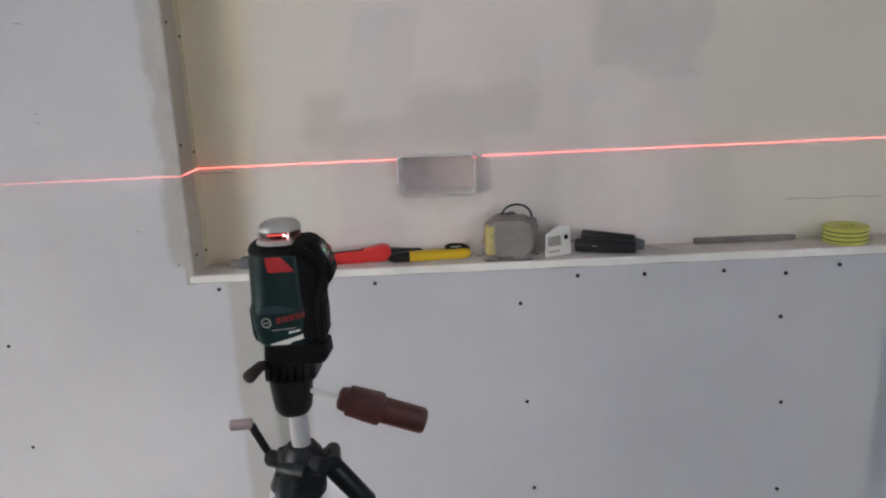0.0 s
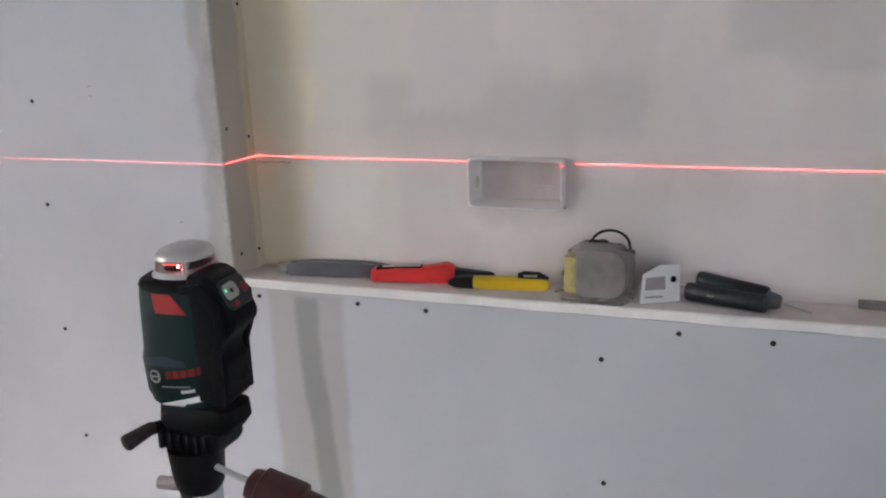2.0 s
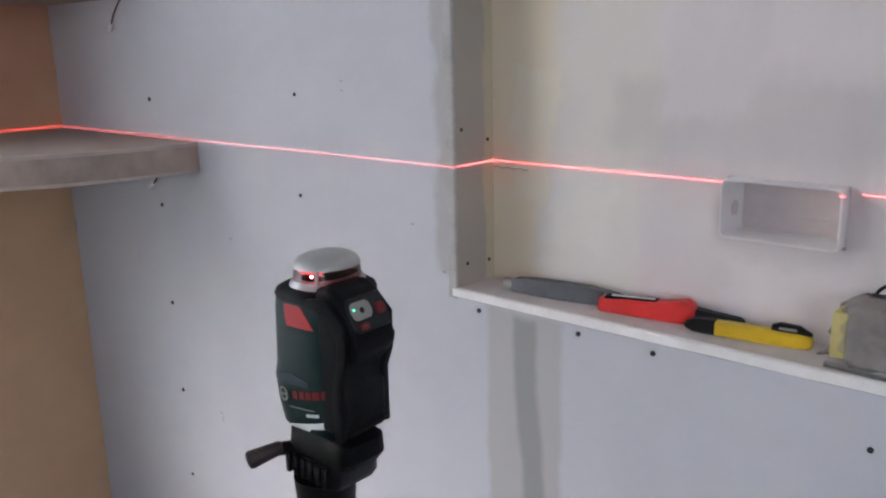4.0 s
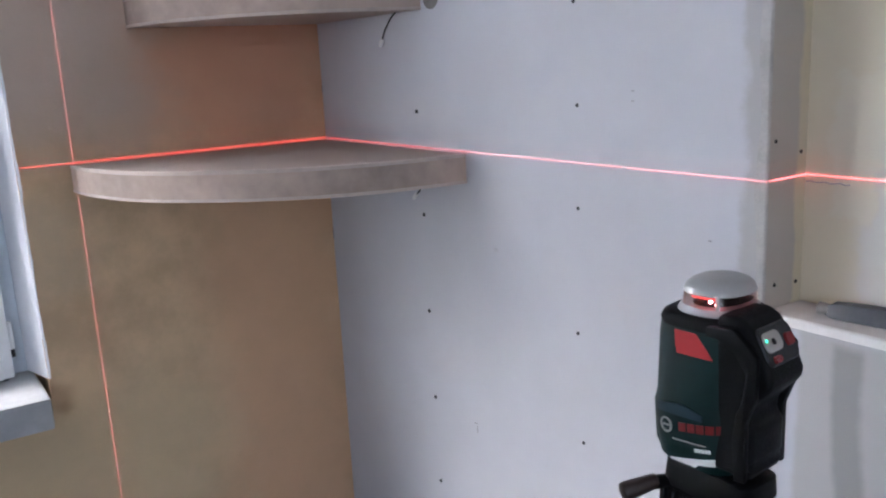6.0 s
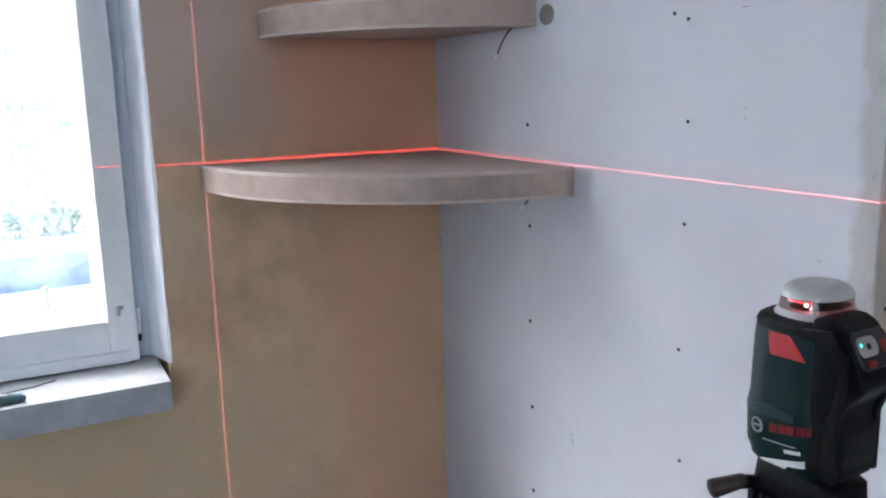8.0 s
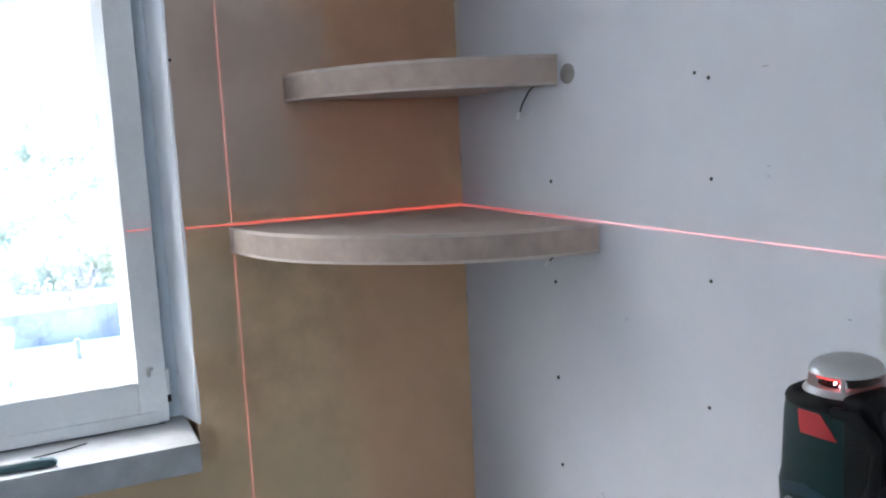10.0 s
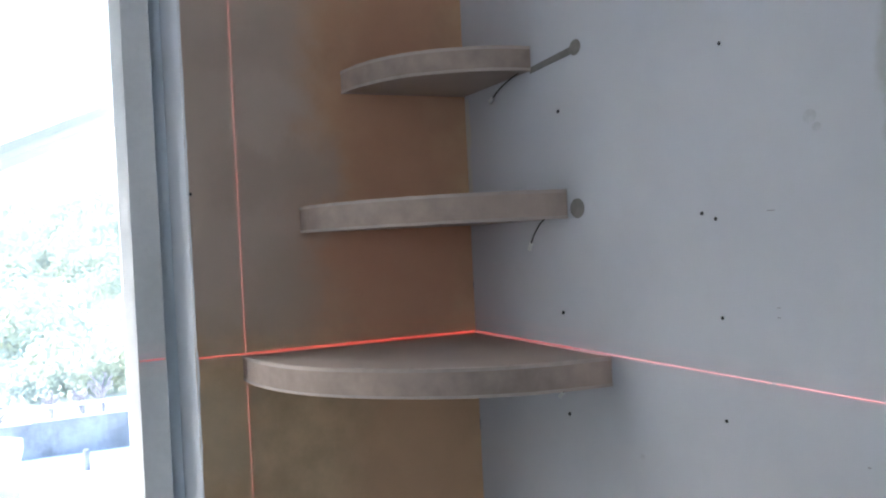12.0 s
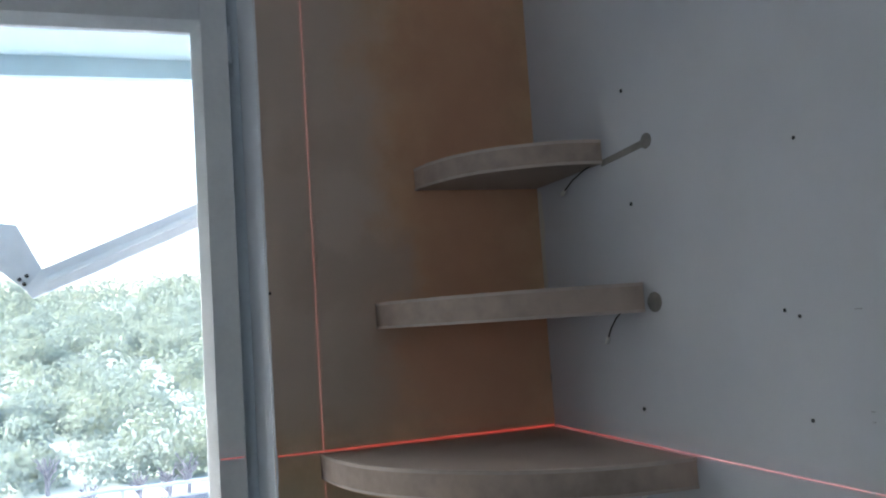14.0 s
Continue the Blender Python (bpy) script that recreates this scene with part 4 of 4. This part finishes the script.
part("clip", bar_sections([(0.026, 0.005, 0.0155, 0.0215), (0.034, 0.006, 0.0150, 0.0245), (0.054, 0.0055, 0.0150, 0.0235), (0.066, 0.004, 0.0140, 0.0175)]), m_black, snap, "black slider clip")
part("slider_slot", block(0.034, 0.052, -0.0062, -0.0050, 0.0185, 0.0215, 0.0003, 1), m_label_grey, snap, "", False)

tape = thing("tape_measure", pose(-0.045, 1.451, on_ledge(-0.045)) @ Matrix.Scale(0.93, 4), "tape measure in a crinkled clear bag with black wrist strap", "tape measure", "tools on the ledge")
def puff(rows, seed, mat, name, label, amp=0.0022):
    sec = []
    for y, hw_, z0, z1 in rows:
        pts = []
        for i in range(40):
            t = 2 * math.pi * i / 40
            c, s = math.cos(t), math.sin(t)
            x = hw_ * math.copysign(abs(c) ** 0.58, c)
            z = (z0 + z1) / 2 + (z1 - z0) / 2 * math.copysign(abs(s) ** 0.62, s)
            w = amp * noise.noise(Vector((x * 70, y * 90 + seed, z * 70)))
            pts.append((x + w, y + w * 0.6, max(0.0002, z + w)))
        sec.append(pts)
    return part(name, loft(sec), mat, tape, label)
puff([(-0.021, 0.026, 0.010, 0.054), (-0.019, 0.036, 0.003, 0.063), (0.017, 0.036, 0.003, 0.063), (0.019, 0.026, 0.010, 0.054)], 1.0, m_case, "case", "grey-brown round case", 0.0003)
part("side_band", block(-0.0395, -0.024, -0.0235, 0.015, 0.008, 0.055, 0.003, 2), m_cream, tape, "yellowed edge of the case")
rows = []
for i in range(13):
    f = i / 12
    y = -0.027 + 0.054 * f
    full = math.sin(math.pi * (0.14 + 0.72 * f)) ** 0.5
    rows.append((y, 0.043 * full, 0.0004 + 0.012 * (1 - full), 0.012 + 0.056 * full))
puff(rows, 7.0, m_bag, "bag", "dusty crinkled clear bag", 0.008)
part("bag_flap", prism([(-0.040, -0.034), (0.034, -0.036), (0.042, -0.020), (-0.044, -0.020)], 0.0003, 0.0022, "z", 0.0005), m_bag, tape)
for x, z, tip in ((-0.040, 0.010, (-0.056, -0.016, 0.004)), (0.034, 0.010, (0.046, -0.020, 0.004))):
    part("bag_flap", loft([oval(0.008, 0.006, 0.0, 10), oval(0.006, 0.003, 0.008, 10, 1.2), oval(0.004, 0.0012, 0.017, 10, 1.2)]), m_bag, tape).matrix_local = Matrix.Translation((x, -0.004, z)) @ (Vector(tip) - Vector((x, -0.004, z))).to_track_quat("Z", "Y").to_matrix().to_4x4()
strap = [(-0.004 + 0.024 * math.cos(a), 0.012 + 0.004 * math.sin(a), 0.064 + 0.018 * max(0, math.sin(a))) for a in [math.pi * i / 14 for i in range(15)]]
strap = [(x + 0.016, y, z) for x, y, z in strap]
part("strap", tube([(0.040, 0.012, 0.052)] + strap + [(-0.018, 0.010, 0.066)], 0.0018, 8), m_rubber, tape, "black wrist strap loop")
part("strap_clip", block(0.024, 0.040, 0.004, 0.016, 0.054, 0.060, 0.002, 2), m_rubber, tape)
part("strap_clip", block(-0.014, 0.010, 0.002, 0.012, 0.0665, 0.0705, 0.0015, 2), m_rubber, tape)

card = thing("label_card", pose(0.026, 1.441, on_ledge(0.026), -12, 3, 36), "small white punched label card leaning beside the tape measure", "label card", "tools on the ledge")
part("card", prism([(-0.024, 0.0), (0.026, 0.0), (0.028, 0.042), (0.002, 0.043), (-0.020, 0.033)], -0.0008, 0.0008, "y", 0.0003), m_label_white, card, "", False)
part("print", prism([(-0.018, 0.015), (0.008, 0.015), (0.008, 0.030), (-0.016, 0.029)], -0.0014, -0.0006, "y"), m_label_grey, card, "grey block of print", False)
part("print", prism([(-0.018, 0.006), (0.004, 0.006), (0.004, 0.008), (-0.018, 0.008)], -0.0014, -0.0006, "y"), m_label_grey, card, "grey bar", False)
part("hole", loft([oval(0.0038, 0.0038, 0, 12), oval(0.0038, 0.0038, 0.0008, 12)]), m_rubber, card, "punched hanging hole").matrix_local = pose(0.0185, -0.0007, 0.026, 90)

tester = thing("screwdriver_set", pose(0.096, 1.456, on_ledge(0.096), 0, 0, -17), "two black tool handles side by side with a thin steel tip", "tool handle", "tools on the ledge")
part("handle", rod((-0.042, -0.008, 0.010), (0.050, -0.010, 0.0105), 0.0105, 0.0100, 16, ends=0.004), m_charcoal, tester)
part("handle", rod((-0.036, 0.010, 0.0200), (0.046, 0.008, 0.0150), 0.0102, 0.0095, 16, ends=0.004), m_charcoal, tester)
part("collar", rod((0.044, 0.004, 0.0115), (0.060, 0.004, 0.0105), 0.0100, 0.0075, 16, ends=0.002), m_grey_tool, tester, "grey collar")
part("tip", rod((0.058, 0.004, 0.010), (0.092, 0.006, 0.0035), 0.0012, 0.0006, 8), m_steel, tester, "thin steel tip")
part("mark", block(-0.014, -0.004, -0.0188, -0.0178, 0.010, 0.0125, 0.0003, 1), m_label_grey, tester, "", False)
part("hook", rod((-0.060, 0.006, 0.010), (-0.036, 0.007, 0.015), 0.0024, n=8), m_steel, tester)

fil = thing("flat_file", pose(0.307, 1.473, on_ledge(0.307), 0, 0, 1), "worn grey steel file lying on the ledge", "file", "tools on the ledge")
part("blade", prism([(-0.074, -0.005), (0.055, -0.005), (0.072, -0.0025), (0.078, 0.0), (0.070, 0.004), (0.05, 0.0055), (-0.074, 0.0055)], 0.0, 0.0085, "z", 0.0012), m_file, fil)

roll = thing("tape_rolls", pose(0.447, 1.449, on_ledge(0.447)), "stack of yellow-green insulating tape on the ledge", "tape roll", "tools on the ledge")
for i in range(4):
    z = i * 0.0062
    part("tape_ring", loft([oval(0.0305, 0.0305, z + 0.0004, 32), oval(0.0318, 0.0318, z + 0.001, 32), oval(0.0318, 0.0318, z + 0.0050, 32), oval(0.0305, 0.0305, z + 0.0056, 32), oval(0.012, 0.012, z + 0.0056, 32), oval(0.012, 0.012, z + 0.0004, 32)], cap=False), m_lime, roll)
    if i < 3:
        part("tape_layer", loft([oval(0.0312, 0.0312, z + 0.0052, 32), oval(0.0312, 0.0312, z + 0.0068, 32)]), m_lime_dark, roll)

# ---- tool on the window sill ----
mt = thing("multi_tool", pose(-1.552, 0.468, 0.9005, 0, 0, 84), "dark teal folding tool lying on the window sill", "folding tool")
part("handle", bar_sections([(-0.06, 0.006, 0.0, 0.008), (-0.05, 0.009, 0.0, 0.013), (0.02, 0.010, 0.0, 0.015), (0.052, 0.008, 0.0, 0.012), (0.060, 0.005, 0.002, 0.008)]), m_teal_tool, mt)
part("inlay", bar_sections([(-0.045, 0.005, 0.012, 0.0150), (-0.02, 0.007, 0.012, 0.0165), (0.015, 0.007, 0.013, 0.0170), (0.03, 0.004, 0.013, 0.0150)]), m_silver, mt, "pale metal inlay")
wire_s = thing("wire_offcut", pose(-1.60, 0.44, 0.9005), "thin dark wire lying on the window sill", "wire")
part("strand", tube([(0.01, 0.0, 0.0012), (0.0, 0.05, 0.0012), (-0.012, 0.10, 0.0012), (-0.030, 0.14, 0.0012)], 0.0012, 6), m_rubber, wire_s)

# ---- outside ----
m_snow = wall_finish("snow", (0.78, 0.81, 0.82), [("x", -900.0, -25.0, -5.0, 90.0, 2.0, 0.0, (0.50, 0.56, 0.46), 0.85)], 0.3, 0.6, rough=0.7, mottle=0.04, tone=0.5)
m_eave = plain("pale_blue_eave_board", (0.44, 0.55, 0.60), 0.6, vary=0.08, scale=3)
m_bracket = plain("grey_white_metal", (0.60, 0.64, 0.70), 0.5, metal=0.0, vary=0.06)
m_far_wall = plain("dark_stone_wall", (0.235, 0.25, 0.275), 0.9, vary=0.45, scale=1.4, relief=0.4, size=0.05)
m_bark = plain("wet_bark", (0.30, 0.28, 0.29), 0.9, vary=0.3, scale=6)


def hazy_foliage():
    m, tree, sh = material("haze_paled_branches")
    # pale greens imitate haze and glare over the distant trees
    geo = tree.nodes.new("ShaderNodeNewGeometry")
    big = noise_of(tree, 0.32, 4, 0.65)
    hue = mix(tree, ramp(tree, big.outputs[0], 0.40, 0.60), (0.60, 0.69, 0.64), (0.67, 0.72, 0.53))
    tree.links.new(mix(tree, calc(tree, "MULTIPLY", geo.outputs["Random Per Island"], 0.25), hue, (0.72, 0.76, 0.69)), sh.inputs["Base Color"])
    sh.inputs["Roughness"].default_value = 0.9
    thin = tree.nodes.new("ShaderNodeBsdfTranslucent")
    thin.inputs[0].default_value = (0.72, 0.78, 0.64, 1)
    both = tree.nodes.new("ShaderNodeMixShader")
    both.inputs[0].default_value = 0.5
    tree.links.new(sh.outputs[0], both.inputs[1])
    tree.links.new(thin.outputs[0], both.inputs[2])
    tree.links.new(both.outputs[0], tree.nodes["Material Output"].inputs["Surface"])
    return m


m_hazy_wood = hazy_foliage()


def terrain_z(x, y):
    d = -x
    base = -2.6
    rise = max(0.0, d - 24)
    return base + 0.055 * rise + 0.00018 * rise * rise * (1 if rise < 160 else 160 / rise) + 0.05 * noise.noise(Vector((x * 0.3, y * 0.3, 0))) + min(1.0, rise / 20) * 0.9 * noise.noise(Vector((x * 0.03, y * 0.03, 5)))


bm = bmesh.new()
xs = [60, 20, 0, -4, -8, -10, -12, -14, -16, -18, -20, -23, -26, -30, -36, -44, -54, -66, -80, -96, -115, -140, -170, -210, -300, -600, -1500, -3000]
ys = [-3000, -1200, -500, -200, -120, -80, -50, -34, -24, -16, -10, -6, -3, 0, 3, 6, 10, 16, 24, 34, 50, 80, 120, 200, 500, 1200, 3000]
grid = [[bm.verts.new((x, y, terrain_z(max(x, -190), y) if x < -4 else -2.6)) for y in ys] for x in xs]
for a, b in zip(grid, grid[1:]):
    for i in range(len(ys) - 1):
        bm.faces.new((a[i], a[i + 1], b[i + 1], b[i]))
structure("ground", bm, m_snow, "snow-covered ground falling away to a far hillside", "ground", True)

# low boundary wall with a rail
fence = thing("boundary_wall", pose(-19.4, 0, -2.62), "dark low stone wall with a pale rail in the snow", "wall")
rnd = random.Random(4)
part("wall", prism([(-14 + i * 0.7, 0.72 + 0.07 * rnd.random()) for i in range(41)] + [(14, -0.1), (-14, -0.1)], -0.15, 0.15, "x"), m_far_wall, fence, "dark stone wall", False)
part("rail", block(-0.04, 0.04, -14, 14, 1.00, 1.07), m_bracket, fence, "pale rail", False)
for i in range(15):
    part("post", block(-0.04, 0.04, -13.5 + i * 1.9, -13.42 + i * 1.9, 0.5, 1.03), m_bracket, fence, "", False)
stake = thing("fence_post", pose(-17.6, 0.79, -2.62), "short dark post standing in the snow", "post")
part("post", rod((0, 0, -0.1), (0, 0, 0.42), 0.07, 0.06, 8), m_far_wall, stake)
hut = thing("snowy_shed", pose(-15.9, -1.3, -2.62), "small pale shed with snow on its roof", "shed")
part("wall", block(-0.8, 0.6, -1.4, 0.95, -0.1, 0.75, 0.02, 1), m_eave, hut, "", False)
part("roof", loft([rrect(-0.95, 0.75, -1.5, 1.05, 0.1, 0.75), rrect(-0.95, 0.75, -1.5, 1.05, 0.15, 0.95), rrect(-0.7, 0.5, -1.3, 0.85, 0.2, 1.05)]), m_snow, hut, "snow on the roof")


def bare_tree(x, y, h, seed):
    r = random.Random(seed)
    z = terrain_z(x, y)
    ob = thing("bare_tree", pose(x, y, z - 0.05), "bare winter tree with thin dark branches behind the wall", "tree", "bare trees")
    part("trunk", rod((0, 0, 0), (0.1 * r.uniform(-1, 1), 0.1 * r.uniform(-1, 1), h * 0.55), 0.07, 0.04, 7), m_bark, ob)
    bm = bmesh.new()
    for i in range(16):
        a, b = r.uniform(0, 6.28), h * r.uniform(0.25, 0.55)
        e = Vector((math.cos(a) * h * 0.22, math.sin(a) * h * 0.22, b + h * r.uniform(0.15, 0.4)))
        s = Vector((0, 0, b))
        rod(s, e, 0.025, 0.010, 5, bm)
        for j in range(3):
            q = s.lerp(e, r.uniform(0.4, 0.9))
            rod(q, q + Vector((r.uniform(-1, 1), r.uniform(-1, 1), r.uniform(0.3, 1.2))) * h * 0.1, 0.012, 0.005, 4, bm)
    part("crown", bm, m_bark, ob, "thin bare branches", False)


for i, (x, y) in enumerate(((-22.5, 0.1), (-23.5, 1.3), (-24, 2.3), (-22, -1.0), (-25, -2.2), (-26, 3.4), (-23, 0.8))):
    bare_tree(x, y, 1.1 + 0.3 * ((i * 7) % 3), i)

# wood on the hillside, haze put into its pale colour: many small clumps
rnd = random.Random(11)
gen = np.random.default_rng(5)
tetra = np.array([(1, 0, -0.35), (-0.5, 0.87, -0.35), (-0.5, -0.87, -0.35), (0, 0, 0.8)])
tetra_faces = np.array([(0, 1, 3), (1, 2, 3), (2, 0, 3), (0, 2, 1)])
verts, faces, lean = [], [], []
for k in range(1000):
    d = 26 + 150 * rnd.random() ** 1.6
    x, y = -d, rnd.uniform(-0.42, 0.42) * (d + 12)
    r = rnd.uniform(0.5, 1.3) * (0.45 + d / 75)
    mid = np.array([x, y, terrain_z(max(x, -190), y) + 0.75 * r])
    for q in range(230):
        way = gen.normal(size=3)
        way /= np.linalg.norm(way)
        p = mid + way * r * np.array([1.0, 1.0, 0.9]) * gen.uniform(0.55, 1.05)
        leaf = tetra @ np.linalg.qr(gen.normal(size=(3, 3)))[0] * r * gen.uniform(0.06, 0.11)
        faces.append(tetra_faces + 4 * len(verts))
        verts.append(leaf + p)
        up = way * 0.6 + np.array([0.25, 0, 1.0])
        lean += [tuple(up / np.linalg.norm(up))] * 4
me = bpy.data.meshes.new("woodland")
me.from_pydata(np.concatenate(verts).tolist(), [], np.concatenate(faces).tolist())
me.materials.append(m_hazy_wood)
for f in me.polygons:
    f.use_smooth = True
me.normals_split_custom_set_from_vertices(lean)
tagged(new("woodland", me), "bushes and trees covering the far hillside, coloured pale for haze", "woodland", "", "stuff")

# eave and bracket close outside the pane
eave = thing("eave_board", pose(-2.28, 0, 2.25), "pale blue painted eave board above the window outside", "eave")
part("board", prism([(-1.2, 0.0), (0.20, 0.0), (0.28, 0.0), (2.2, 0.012), (2.2, 0.080), (-1.2, 0.080)], -0.02, 0.02, "x", 0.002), m_eave, eave, "", False)
part("soffit", block(0.02, 0.385, -1.2, 2.2, 0.055, 0.075), m_eave, eave, "", False)
brk = thing("wall_bracket", pose(-2.15, 0.8, 1.85), "grey-white metal bracket arm with a drilled plate outside the window", "bracket")
part("arm", prism([(-0.516, -0.162), (-0.50, -0.185), (-0.383, -0.139), (0.15, 0.089), (0.15, 0.150), (-0.381, -0.074), (-0.479, -0.115)], -0.012, 0.012, "x", 0.003), m_bracket, brk)
part("rib", prism([(-0.47, -0.150), (0.14, 0.106), (0.14, 0.122), (-0.47, -0.134)], 0.012, 0.020, "x", 0.002), m_frame_side, brk, "darker groove of the arm")
part("wall_foot", block(-0.012, 0.245, 0.10, 0.16, 0.085, 0.145, 0.003, 2), m_bracket, brk)
pl = part("plate", prism([(-0.70, 0.02), (-0.535, -0.002), (-0.479, -0.115), (-0.516, -0.165), (-0.570, -0.116), (-0.70, -0.11)], -0.024, -0.014, "x", 0.002), m_bracket, brk, "drilled metal plate")
for y, z in ((-0.530, -0.136), (-0.514, -0.128), (-0.520, -0.148)):
    part("bolt", lathe([(0.005, 0), (0.005, 0.004), (0.003, 0.006)], 10), m_screw, pl).matrix_local = pose(-0.014, y, z, 0, 90, 0)
